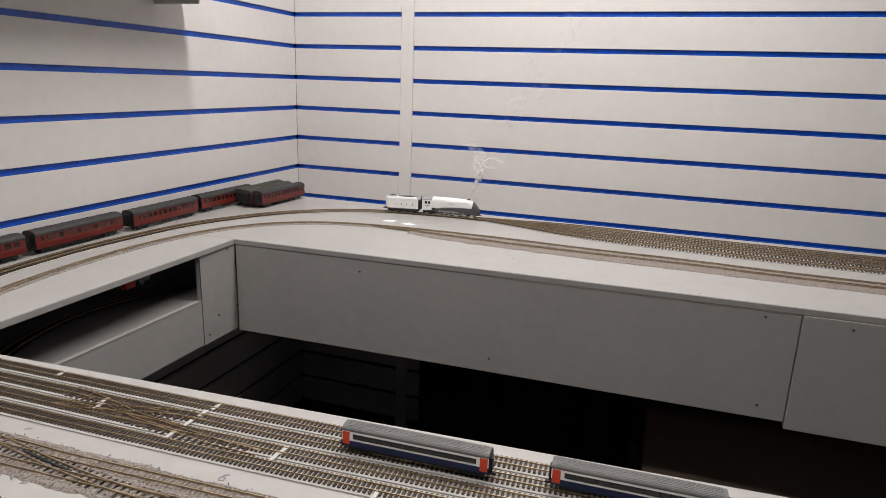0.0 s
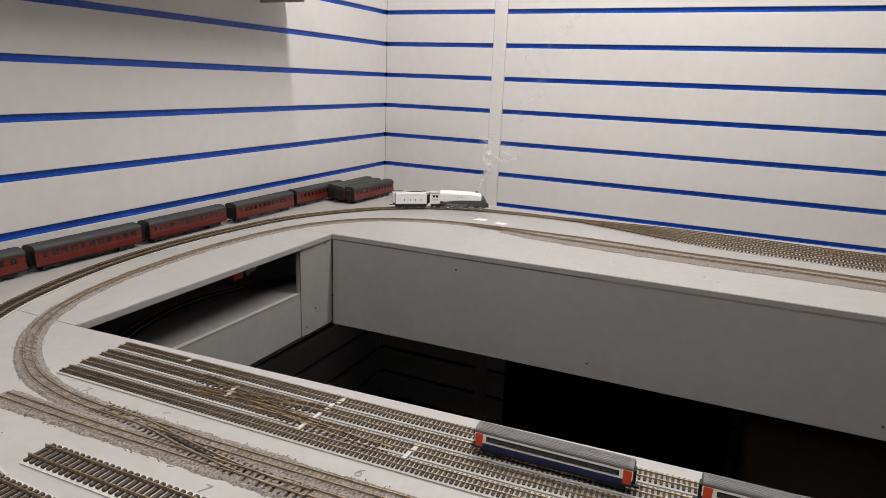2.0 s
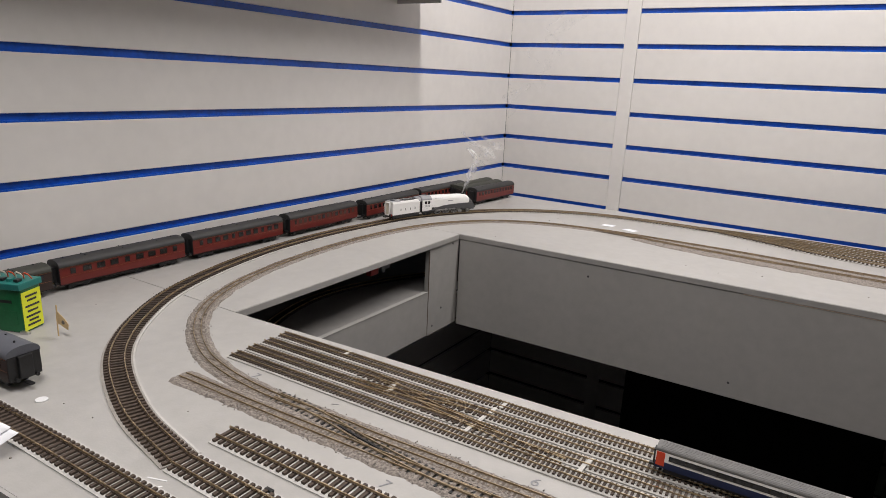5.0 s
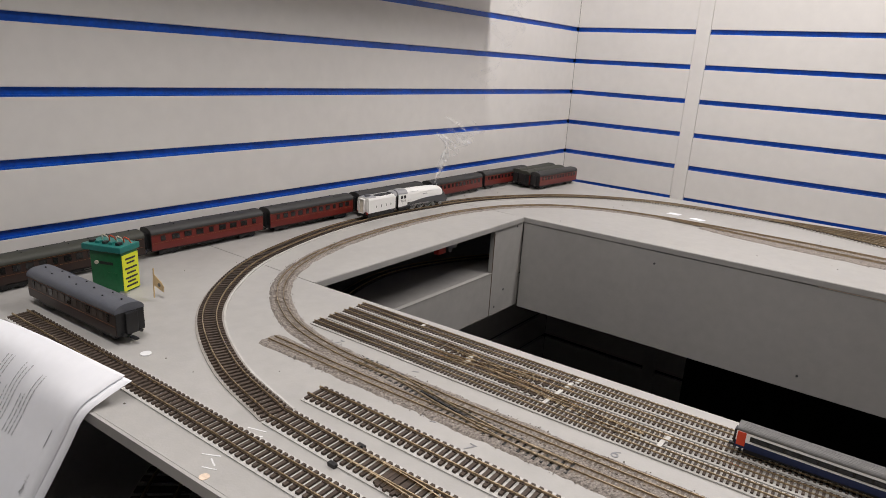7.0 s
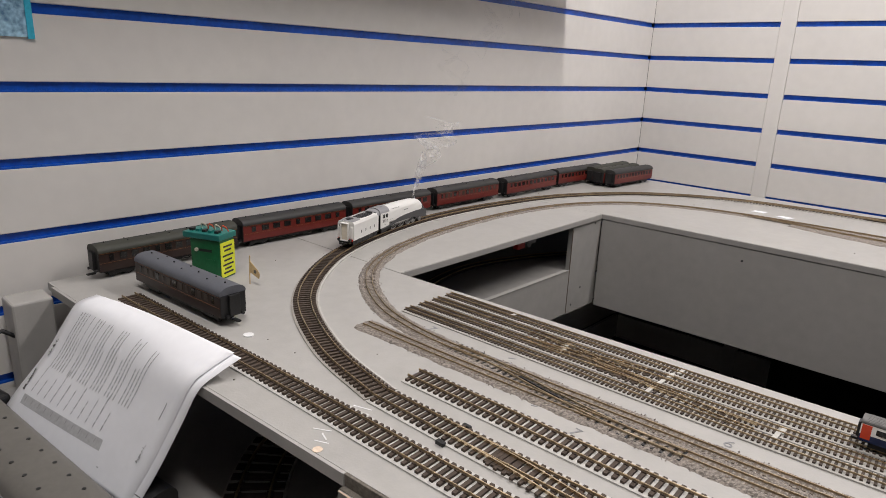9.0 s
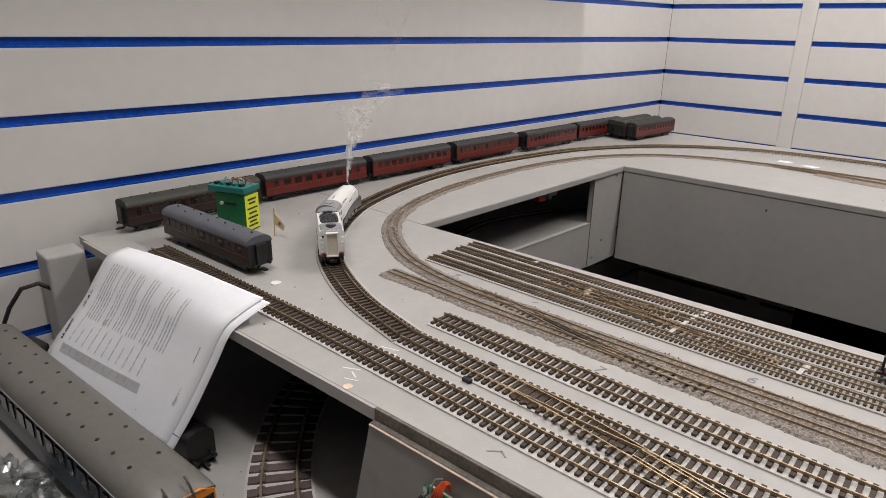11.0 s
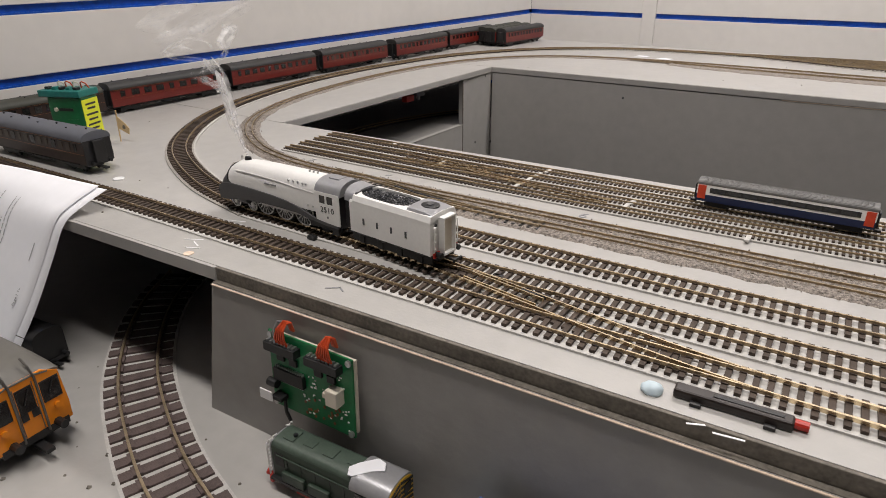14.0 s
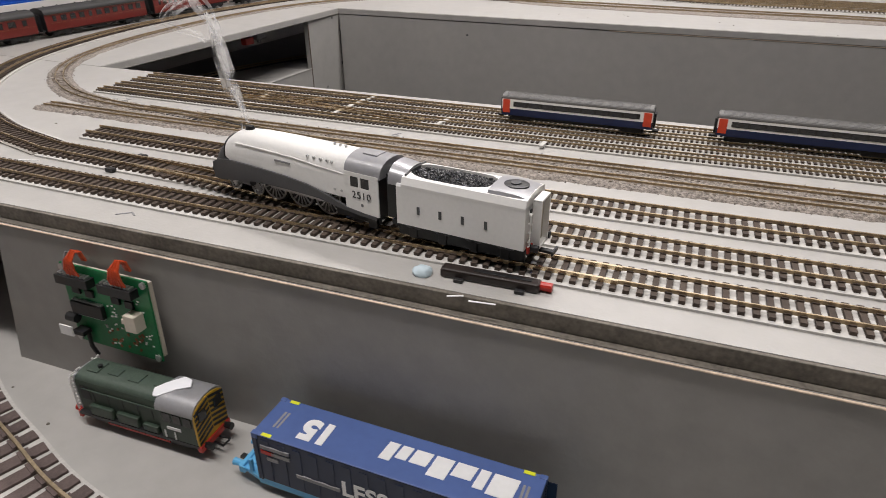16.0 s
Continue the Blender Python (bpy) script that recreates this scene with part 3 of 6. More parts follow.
# ballasted narrow loop
def ballast(label, pts, width, h=0.0016, seed=3):
    xy, s = spline(pts, 0.0035)
    rnd = random.Random(seed)
    d = np.gradient(xy, axis=0)
    d /= np.linalg.norm(d, axis=1)[:, None]
    nrm = np.c_[-d[:, 1], d[:, 0]]
    cols = max(6, int(width / 0.0032))
    V, Fc = [], []
    for i, (p, n) in enumerate(zip(xy, nrm)):
        ragged = 1 + 0.16 * noise.noise((i * 0.11, seed, 0)) + rnd.uniform(-0.05, 0.05)
        for j in range(cols + 1):
            u = (j / cols - 0.5) * width * ragged
            edge = min(1, (0.5 - abs(j / cols - 0.5)) * 5)
            q = p + n * u + np.array([rnd.uniform(-1, 1), rnd.uniform(-1, 1)]) * 0.0006
            V.append((q[0], q[1], TOP + 0.0004 + edge * h + (rnd.uniform(0, 0.0011) if 0 < j < cols else -0.0008)))
    for i in range(len(xy) - 1):
        for j in range(cols):
            a = i * (cols + 1) + j
            Fc.append((a, a + 1, a + cols + 2, a + cols + 1))
    me = bpy.data.meshes.new("ballast")
    me.from_pydata(V, [], Fc)
    me.materials.append(M_BALLAST)
    bm = bmesh.new()
    bm.from_mesh(me)
    for _ in range(int(len(xy) * cols * 0.4)):
        k = rnd.randrange(len(xy))
        c = xy[k] + nrm[k] * max(-0.54, min(0.54, rnd.gauss(0, 0.28))) * width
        r = rnd.uniform(0.0005, 0.0011)
        vs = [bm.verts.new((c[0] + dx * r, c[1] + dy * r, TOP + max(0, dz) * r * 1.6 + 0.0007)) for dx, dy, dz in ((1, 0.2, 0), (-0.2, 1, 0), (-1, -0.1, 0), (0.1, -1, 0), (0.1, 0.1, 1))]
        for a, b in ((0, 1), (1, 2), (2, 3), (3, 0)):
            bm.faces.new((vs[a], vs[b], vs[4]))
    bm.to_mesh(me)
    bm.free()
    return tagged(new("ballast", me), label, "ballast", kind="stuff")


LOOP = [(1.6, 1.484), (1.3, 1.497), (1.08, 1.500), (0.87, 1.511), (0.73, 1.511), (0.62, 1.507), (0.52, 1.498), (0.40, 1.468), (0.29, 1.398), (0.215, 1.29), (0.177, 1.17), (0.163, 1.04),
        (0.165, 0.90), (0.183, 0.76), (0.215, 0.645), (0.262, 0.556), (0.322, 0.495), (0.392, 0.452), (0.455, 0.431), (0.537, 0.4215), F(0.65, 0.419), F(0.8, 0.419)]
ballast("grey-brown glued gravel ballast under the narrow loop", LOOP, 0.033, seed=3)
ballast("grey-brown glued gravel ballast under the narrow tracks", [F(0.432, 0.393), F(0.6, 0.394), F(0.85, 0.395), F(1.0, 0.396), F(1.6, 0.398), F(2.6, 0.398)], 0.034, seed=5)
ballast("grey-brown glued gravel ballast under the narrow tracks", [F(0.60, 0.421), F(0.9, 0.420), F(1.6, 0.420), F(2.6, 0.420)], 0.030, seed=8)
ballast("grey-brown glued gravel ballast under the far narrow tracks", [(0.64, 1.490), (0.75, 1.466), (0.9, 1.454), (1.1, 1.444), (1.3, 1.442), (1.6, 1.436), (2.6, 1.436)], 0.056, seed=9)
ballast("grey-brown glued gravel ballast under the far narrow tracks", [(0.66, 1.508), (0.87, 1.509), (1.08, 1.498), (1.3, 1.495), (1.6, 1.480), (2.6, 1.478)], 0.040, seed=10)
railway("weathered narrow-gauge loop track set in ballast", [(2.6, 1.480)] + LOOP + [F(1.6, 0.4205), F(2.6, 0.4205)], "n", base=TOP + 0.0012, under=False, rail=M_RAILD, sleeper=M_SLEEPW, step=0.012)
railway("weathered narrow-gauge track set in ballast", [F(0.436, 0.394), F(0.7, 0.3935), F(1.6, 0.3935), F(2.6, 0.3935)], "n", base=TOP + 0.0012, under=False, rail=M_RAILD, sleeper=M_SLEEPW, step=0.02)
railway("weathered far narrow-gauge track set in ballast", [(0.52, 1.498), (0.62, 1.490), (0.75, 1.475), (0.9, 1.466), (1.1, 1.461), (1.3, 1.462), (1.6, 1.450), (2.6, 1.450)], "n", base=TOP + 0.0012, under=False, rail=M_RAILD, sleeper=M_SLEEPW, step=0.02)
xy, s = spline([F(0.56, 0.4215), F(0.62, 0.418), F(0.70, 0.404), F(0.78, 0.3945), F(0.84, 0.3935)], 0.008)
cr = thing("crossover", "dark weathered crossover between the ballasted tracks", "turnout")
for side in (-1, 1):
    part("rail", ribbon(xy, side * 0.0048, 0.0008, TOP + 0.003, TOP + 0.0049), M_RAILD, cr)
part("frog", ribbon(xy, 0.0, 0.002, TOP + 0.003, TOP + 0.0042, 12, 22), M_BLACK, cr)
bm = bmesh.new()
for x, y in xy:
    bx(bm, x - 0.0014, x + 0.0014, y - 0.011, y + 0.011, TOP + 0.0015, TOP + 0.0028)
tagged(part("sleeper_strip", bm, M_BLACK, cr), kind="stuff")

# far yard tracks along the back wall
for pts in ([(0.74, 1.706), (0.86, 1.720), (1.0, 1.738), (1.2, 1.732), (1.4, 1.722), (1.7, 1.720), (2.6, 1.722)],
            [(0.86, 1.701), (1.0, 1.674), (1.14, 1.656), (1.33, 1.646), (1.6, 1.640), (2.6, 1.634)],
            [(0.79, 1.701), (0.9, 1.670), (1.0, 1.637), (1.14, 1.613), (1.33, 1.602), (1.5, 1.594), (2.6, 1.588)]):
    railway("brown-sleepered yard track beside the back wall", pts, step=0.02, group="far yard tracks", sleeper=M_SLEEPN, und=M_UNDERN, rail=M_RAILN)
# lower deck tracks
railway("wide track with pinkish wooden sleepers curving over the lower shelf", [(0.36, 0.33), (0.40, 0.27), (0.452, 0.216), (0.515, 0.168), (0.575, 0.135), (0.655, 0.101), (0.72, 0.082), (0.80, 0.062), (0.95, 0.045)], "big", base=DECK, und=M_UNDER,
        singles=lambda x, y: y < 0.24, rail=M_RAILD, sleeper=M_SLEEPP, jitter=1.5)
railway("dark hidden track on the shelf inside the tunnel", [(0.255, 0.63), (0.200, 0.71), (0.160, 0.80), (0.137, 0.905), (0.142, 0.995), (0.163, 1.075), (0.188, 1.145), (0.24, 1.25)], base=0.7865, under=False, rail=M_RAILD, sleeper=M_BLACK)


# ---- rolling stock ----
def wheelset(parent, x, r, half, material=M_BLACK, rim=None, spokes=False, name="wheelset"):
    bm = bmesh.new()
    for s in (-1, 1):
        y = s * half
        cyl(bm, (0, y - 0.001, 0), (0, y + 0.001, 0), r, 20)
        cyl(bm, (0, y - s * 0.0016, 0), (0, y - s * 0.001, 0), r * 1.07, 20)
    cyl(bm, (0, -half, 0), (0, half, 0), 0.0012, 8)
    w = part(name, bm, material, parent)
    w.matrix_basis = pose(x, 0, r)
    if spokes:
        for s in (-1, 1):
            b2 = bmesh.new()
            y = s * (half + 0.0012)
            n = 16
            for k in range(n):
                a = 2 * math.pi * k / n
                cyl(b2, (0, y, 0), (r * 0.86 * math.cos(a), y, r * 0.86 * math.sin(a)), 0.00045, 5)
            for k in range(24):
                a, c = 2 * math.pi * k / 24, 2 * math.pi * (k + 1) / 24
                cyl(b2, (r * 0.92 * math.cos(a), y, r * 0.92 * math.sin(a)), (r * 0.92 * math.cos(c), y, r * 0.92 * math.sin(c)), 0.0008, 5)
            cyl(b2, (0, y - 0.0004, 0), (0, y + 0.0007, 0), 0.002, 10)
            part("spokes", b2, rim or M_STEEL, w, "bright steel spokes and rim")
    return w


def arch(w, zb, zs, zt, n=14, power=2.0):
    """Half-section ring: straight sides to zs, rounded over to zt."""
    ring = [(-w, zb), (-w, zs)]
    for i in range(1, n):
        a = math.pi * i / n
        c, sn = math.cos(a), math.sin(a)
        ring.append((-w * math.copysign(abs(c) ** (2 / power), c), zs + (zt - zs) * sn ** (2 / power)))
    return ring + [(w, zs), (w, zb)]


def at_x(x, ring):
    return [(x, y, z) for y, z in ring]


RAILTOP = TOP + 0.0066


def locomotive():
    """Streamlined engine: front towards +x, origin at rail level under its middle."""
    lo = thing("steam_locomotive", "silver-white streamlined model steam locomotive with charcoal nose and valances", "locomotive")
    # white casing
    st = [(-0.046, 0.0150, 0.020, 0.036, 0.0500), (-0.02, 0.0152, 0.020, 0.034, 0.0500), (0.02, 0.0152, 0.021, 0.033, 0.0497), (0.045, 0.0150, 0.022, 0.032, 0.0490),
          (0.058, 0.0150, 0.023, 0.031, 0.0478), (0.0655, 0.0151, 0.0245, 0.0305, 0.0464), (0.0695, 0.0154, 0.0275, 0.0300, 0.0440), (0.0720, 0.0154, 0.0290, 0.0300, 0.0422)]
    part("boiler_casing", loft(bmesh.new(), [at_x(x, arch(w, zb, zs, zt, power=2.3)) for x, w, zb, zs, zt in st]), M_WHITE, lo, smooth=True)
    nose = [(0.0655, 0.0146, 0.012, 0.0305, 0.0458), (0.071, 0.0150, 0.010, 0.029, 0.0425), (0.077, 0.0152, 0.009, 0.027, 0.0375), (0.082, 0.0148, 0.008, 0.024, 0.0315),
            (0.0855, 0.0138, 0.0075, 0.020, 0.0255), (0.0875, 0.0125, 0.0075, 0.015, 0.019)]
    part("nose", loft(bmesh.new(), [at_x(x, arch(w, zb, zs, zt, power=2.3)) for x, w, zb, zs, zt in nose]), M_DGREY, lo, "charcoal wedge-shaped nose", smooth=True)
    for s in (-1, 1):
        part("handrail", tube(bmesh.new(), [(-0.044, s * 0.0149, 0.0372), (-0.02, s * 0.0149, 0.0385), (0.0, s * 0.0148, 0.0400), (0.03, s * 0.0146, 0.0408), (0.06, s * 0.0140, 0.0405)], 0.00045, 5), M_WHITE, lo, smooth=True)
        # valance: deep at the nose, sweeping down to the cab
        top = [(0.0865, 0.0215), (0.080, 0.0248), (0.070, 0.0262), (0.050, 0.0262), (0.030, 0.0258), (0.010, 0.0250), (-0.010, 0.0232), (-0.026, 0.0200), (-0.036, 0.0165), (-0.046, 0.0140), (-0.060, 0.0125), (-0.072, 0.0118)]
        bot = [(-0.072, 0.0095), (-0.058, 0.0100), (-0.046, 0.0112), (-0.036, 0.0122), (-0.022, 0.0146), (0.000, 0.0150), (0.030, 0.0146), (0.052, 0.0128), (0.066, 0.0102), (0.078, 0.0085), (0.0865, 0.0085)]
        bm = bmesh.new()
        extr(bm, top + bot, s * 0.0145, s * 0.0165, "y")
        part("valance", bm, M_DGREY, lo, "charcoal sweeping side valance")
        # cab side with two windows
        bm = bmesh.new()
        y0, y1 = sorted((s * 0.0150, s * 0.0160))
        bx(bm, -0.0740, -0.0458, y0, y1, 0.0118, 0.0300)
        bx(bm, -0.0740, -0.0458, y0, y1, 0.0375, 0.0405)
        for x in ((-0.0740, -0.0665), (-0.0595, -0.0575), (-0.0508, -0.0458)):
            bx(bm, x[0], x[1], y0, y1, 0.0301, 0.0374)
        part("cab_side", bm, M_WHITE, lo)
        for xw in (-0.0630, -0.0541):
            part("cab_window", box(xw - 0.0034, xw + 0.0033, y0 + 0.0002, y1 - 0.0003, 0.0302, 0.0373), M_GLASS, lo)
        for xw in (-0.030, -0.024, -0.018, -0.012, -0.034):
            part("washout_plug", cyl(bmesh.new(), (xw, s * 0.0128, 0.0432), (xw, s * 0.0145, 0.0436), 0.0009, 7), M_STEEL, lo)
        for xw in (-0.042, -0.036):
            part("washout_plug", cyl(bmesh.new(), (xw, s * 0.0148, 0.0245), (xw, s * 0.0157, 0.0245), 0.0009, 7), M_STEEL, lo)
        part("nameplate", box(0.004, 0.019, min(s * 0.0151, s * 0.0157), max(s * 0.0151, s * 0.0157), 0.0345, 0.0358), M_TXTG, lo, "grey unreadable nameplate")
        part("buffer", cyl(bmesh.new(), (0.086, s * 0.0105, 0.0135), (0.0925, s * 0.0105, 0.0135), 0.0026, 12), M_BLACK, lo)
        part("rod", box(-0.022, 0.030, min(s * 0.0118, s * 0.0124), max(s * 0.0118, s * 0.0124), 0.0108, 0.0128), M_STEEL, lo, "bright steel coupling rod")
        part("cylinder", cyl(bmesh.new(), (0.048, s * 0.0125, 0.0115), (0.060, s * 0.0125, 0.0115), 0.0036, 12), M_DGREY, lo)
        part("step", box(-0.071, -0.064, min(s * 0.0135, s * 0.0155), max(s * 0.0135, s * 0.0155), 0.0025, 0.0110), M_BLACK, lo)
        words("2510", 0.0072, M_BLACK, lo, pose(-0.0598, s * 0.0162, 0.0245, 90, 0, 0 if s < 0 else 180), "dark grey painted engine number", 1.15)
        part("crest", cyl(bmesh.new(), (-0.060, s * 0.0158, 0.0180), (-0.060, s * 0.0162, 0.0180), 0.0012, 8), M_TXTG, lo)
    part("casing_band", tube(bmesh.new(), [(0.0722, y, z) for y, z in arch(0.0150, 0.0275, 0.0300, 0.0424, power=2.3)], 0.0010, 6), M_BLACK, lo, "black band round the casing front", smooth=True)
    part("cab_roof", loft(bmesh.new(), [at_x(x, arch(0.0158, 0.0390, 0.0400, 0.0505, power=2.2)) for x in (-0.0755, -0.0459)]), M_SILVER, lo, "mid grey curved cab roof", smooth=True)
    part("roof_hatch", box(-0.066, -0.054, -0.005, 0.005, 0.0498, 0.0510, 0.0004), M_SILVER, lo)
    part("cab_interior", box(-0.0735, -0.047, -0.0145, 0.0145, 0.010, 0.0385), M_BLACK, lo)
    part("firebox_glow", box(-0.0740, -0.0736, -0.0025, 0.0015, 0.0225, 0.0245), M_GLOW, lo, "glowing red firebox light")
    part("chassis", box(-0.070, 0.084, -0.0070, 0.0070, 0.006, 0.0205), M_BLACK, lo)
    part("chimney", loft(bmesh.new(), [[(0.057 + r * 1.7 * math.cos(a), r * math.sin(a), z) for a in np.linspace(0, 2 * math.pi, 14, endpoint=False)] for r, z in ((0.0030, 0.0455), (0.0024, 0.0492), (0.0022, 0.0506))]), M_BLACK, lo, smooth=True)
    part("whistle", cyl(bmesh.new(), (0.066, 0, 0.045), (0.066, 0, 0.0505), 0.0008, 8), M_STEEL, lo)
    for x in (-0.026, -0.036, -0.031):
        part("safety_valve", cyl(bmesh.new(), (x, 0, 0.0492), (x, 0, 0.0515), 0.0010, 8), M_STEEL, lo)
    part("front_coupling", box(0.086, 0.095, -0.002, 0.002, 0.006, 0.0085, 0.0004), M_BLACK, lo)
    part("bogie_frame", box(0.042, 0.080, -0.0078, 0.0078, 0.004, 0.0085), M_BLACK, lo)
    for x in (0.071, 0.047):
        wheelset(lo, x, 0.0063, 0.0086, rim=M_STEEL, spokes=True, name="bogie_wheelset")
    wheelset(lo, -0.050, 0.0072, 0.0086, name="trailing_wheelset")
    for s in (-1, 1):
        part("trailing_frame", box(-0.072, -0.034, min(s * 0.0105, s * 0.0128), max(s * 0.0105, s * 0.0128), 0.0045, 0.0120, 0.0006), M_BLACK, lo)
    drivers = [wheelset(lo, x, 0.0128, 0.0086, rim=M_STEEL, spokes=True, name="driving_wheelset") for x in (0.028, 0.0020, -0.0240)]
    return lo, drivers


def tender_model():
    te = thing("tender", "silver-white model locomotive tender heaped with black coal", "tender")
    L, W = 0.0500, 0.0166
    body = [(-W, 0.0125), (-W, 0.0385), (-W + 0.0010, 0.0402), (W - 0.0010, 0.0402), (W, 0.0385), (W, 0.0125)]
    part("tank_body", extr(bmesh.new(), body, -L, L - 0.002, "x"), M_WHITE, te)
    for s in (-1, 1):
        for k in range(4):
            part("lettering_bar", box(0.0290 - 0.0174 * k, 0.0312 - 0.0174 * k, min(s * (W - 0.0001), s * (W + 0.0003)), max(s * (W - 0.0001), s * (W + 0.0003)), 0.0216, 0.0270), M_DGREY, te)
        for k in range(4):
            x = -0.036 + k * 0.024
            part("axlebox", box(x - 0.0032, x + 0.0032, min(s * 0.0110, s * 0.0150), max(s * 0.0110, s * 0.0150), 0.0030, 0.0104, 0.0005), M_BLACK, te)
            part("spring", tube(bmesh.new(), [(x - 0.006, s * 0.0140, 0.0112), (x, s * 0.0140, 0.0096), (x + 0.006, s * 0.0140, 0.0112)], 0.0011, 5), M_DGREY, te)
        part("frame_side", box(-0.050, 0.048, min(s * 0.0120, s * 0.0142), max(s * 0.0120, s * 0.0142), 0.0040, 0.0126), M_BLACK, te)
        part("buffer", cyl(bmesh.new(), (-0.0515, s * 0.0110, 0.0130), (-0.0580, s * 0.0110, 0.0130), 0.0024, 12), M_BLACK, te)
        part("ladder", tube(bmesh.new(), [(-0.0520, s * 0.0145, 0.015), (-0.0532, s * 0.0145, 0.016), (-0.0532, s * 0.0145, 0.036), (-0.0520, s * 0.0145, 0.037)], 0.0005, 5), M_WHITE, te)
        for z in (0.018, 0.024, 0.030, 0.036):
            part("lamp_iron", box(-0.0535, -0.0512, s * 0.0128 - 0.001, s * 0.0128 + 0.001, z - 0.0005, z + 0.0005), M_WHITE, te)
    # coal space: rim, coal lumps
    rim = bmesh.new()
    bx(rim, 0.0415, 0.0425, -0.0135, 0.0135, 0.0395, 0.0465)
    part("front_plate", rim, M_DGREY, te)
    # streamlined top sheet with an oval coal opening
    cx, ea, eb = 0.0112, 0.0316, 0.0124
    x0, x1, V = -0.0498, 0.0440, 0.0148
    for s in (-1, 1):
        bevel = [(s * y, z) for y, z in ((W, 0.0380), (W, 0.0402), (V, 0.0447), (V - 0.0012, 0.0447), (V - 0.0012, 0.0380))]
        part("side_sheet", extr(bmesh.new(), bevel, x0, x1, "x"), M_WHITE, te)
    height = lambda y: float(np.interp(abs(y), (0, 0.0105, 0.0148), (0.0463, 0.0457, 0.0447)))
    angles = sorted(set(list(np.linspace(-math.pi, math.pi, 48, endpoint=False)) + [math.atan2(b, a - cx) for a in (x0, x1) for b in (-V, V)]))
    sheet_top = bmesh.new()
    loops = []
    for a in angles:
        c, sn = math.cos(a), math.sin(a)
        ri = (abs(c / ea) ** 3.4 + abs(sn / eb) ** 3.4) ** (-1 / 3.4)
        ro = min(((x1 - cx) if c > 0 else (cx - x0)) / max(abs(c), 1e-6), V / max(abs(sn), 1e-6))
        col = [(cx + ri * c, ri * sn, height(ri * sn) - 0.0045)]
        for q in (0, 0.25, 0.5, 0.75, 1.0):
            r = ri + (ro - ri) * q
            col.append((cx + r * c, r * sn, height(r * sn)))
        loops.append([sheet_top.verts.new(p) for p in col])
    for a, b in zip(loops, loops[1:] + loops[:1]):
        for k in range(5):
            sheet_top.faces.new((a[k], a[k + 1], b[k + 1], b[k]))
    part("top_sheet", sheet_top, M_WHITE, te, "white streamlined top sheet with an oval coal opening")
    part("rear_top_plate", extr(bmesh.new(), [(-W, 0.0380), (-V, 0.0442), (-0.0105, 0.0453), (0.0, 0.0459), (0.0105, 0.0453), (V, 0.0442), (W, 0.0380)], x0 - 0.0002, x0 + 0.0012, "x"), M_WHITE, te)
    part("cab_hood", loft(bmesh.new(), [at_x(x, arch(0.0148, 0.0380, 0.0400, z, power=2.2)) for x, z in ((0.0425, 0.0478), (0.0560, 0.0500))]), M_SILVER, te, "mid grey streamlined hood over the tender front", smooth=True)
    rnd = random.Random(11)
    coal = bmesh.new()
    bx(coal, -0.018, 0.038, -0.0115, 0.0115, 0.0395, 0.0424)
    for _ in range(700):
        x, y = rnd.uniform(-0.0205, 0.0425), rnd.uniform(-0.0124, 0.0124)
        if abs((x - 0.0112) / 0.0312) ** 3.4 + abs(y / 0.0122) ** 3.4 > 1:
            continue
        z = 0.0432 + 0.0030 * max(0, 1 - (y / 0.0115) ** 2) * (0.6 + 0.4 * math.sin(x * 120))
        r = rnd.uniform(0.0007, 0.0015)
        mtx = pose(x, y, z, rnd.uniform(0, 360), rnd.uniform(0, 360), rnd.uniform(0, 360))
        bmesh.ops.create_icosphere(coal, subdivisions=1, radius=r, matrix=mtx @ Matrix.Diagonal((1, rnd.uniform(0.6, 1), rnd.uniform(0.5, 0.9), 1)))
    tagged(part("coal", coal, M_COAL, te, "heap of glossy black coal"), kind="stuff")
    # rear deck with filler
    part("rear_deck", loft(bmesh.new(), [at_x(x, [(-0.0142, z - 0.0026), (-0.0130, z - 0.0008), (-0.006, z + 0.0004), (0.006, z + 0.0004), (0.0130, z - 0.0008), (0.0142, z - 0.0026)]) for x, z in ((-0.0492, 0.0458), (-0.042, 0.0472), (-0.030, 0.0476), (-0.0215, 0.0474))]), M_SILVER, te, "silver grey water tank top", smooth=True)
    part("tank_dome", loft(bmesh.new(), [[(-0.036 + 0.0088 * r * math.cos(a), 0.0070 * r * math.sin(a), z) for a in np.linspace(0, 2 * math.pi, 20, endpoint=False)] for r, z in ((1.0, 0.0465), (1.0, 0.0481), (0.97, 0.0482))]), M_BLACK, te, "dark oval filler opening", smooth=True)
    part("tank_filler", cyl(bmesh.new(), (-0.0352, -0.001, 0.0480), (-0.0352, -0.001, 0.0488), 0.0036, 14), M_DGREY, te)
    # gangway at the rear
    g = bmesh.new()
    for y in (-0.0078, 0.0066):
        bx(g, -0.0575, -0.0515, y, y + 0.0012, 0.0120, 0.0430)
    bx(g, -0.0575, -0.0515, -0.0078, 0.0078, 0.0418, 0.0434, 0.0004)
    bx(g, -0.0575, -0.0515, -0.0078, 0.0078, 0.0116, 0.0130)
    part("gangway", g, M_WHITE, te, "white recessed corridor gangway")
    part("gangway_door", box(-0.0535, -0.0522, -0.0064, 0.0064, 0.0131, 0.0417), M_CREAM, te)
    part("rear_round_window", cyl(bmesh.new(), (-0.0512, 0.0112, 0.0375), (-0.0519, 0.0112, 0.0375), 0.0014, 10), M_BLACK, te)
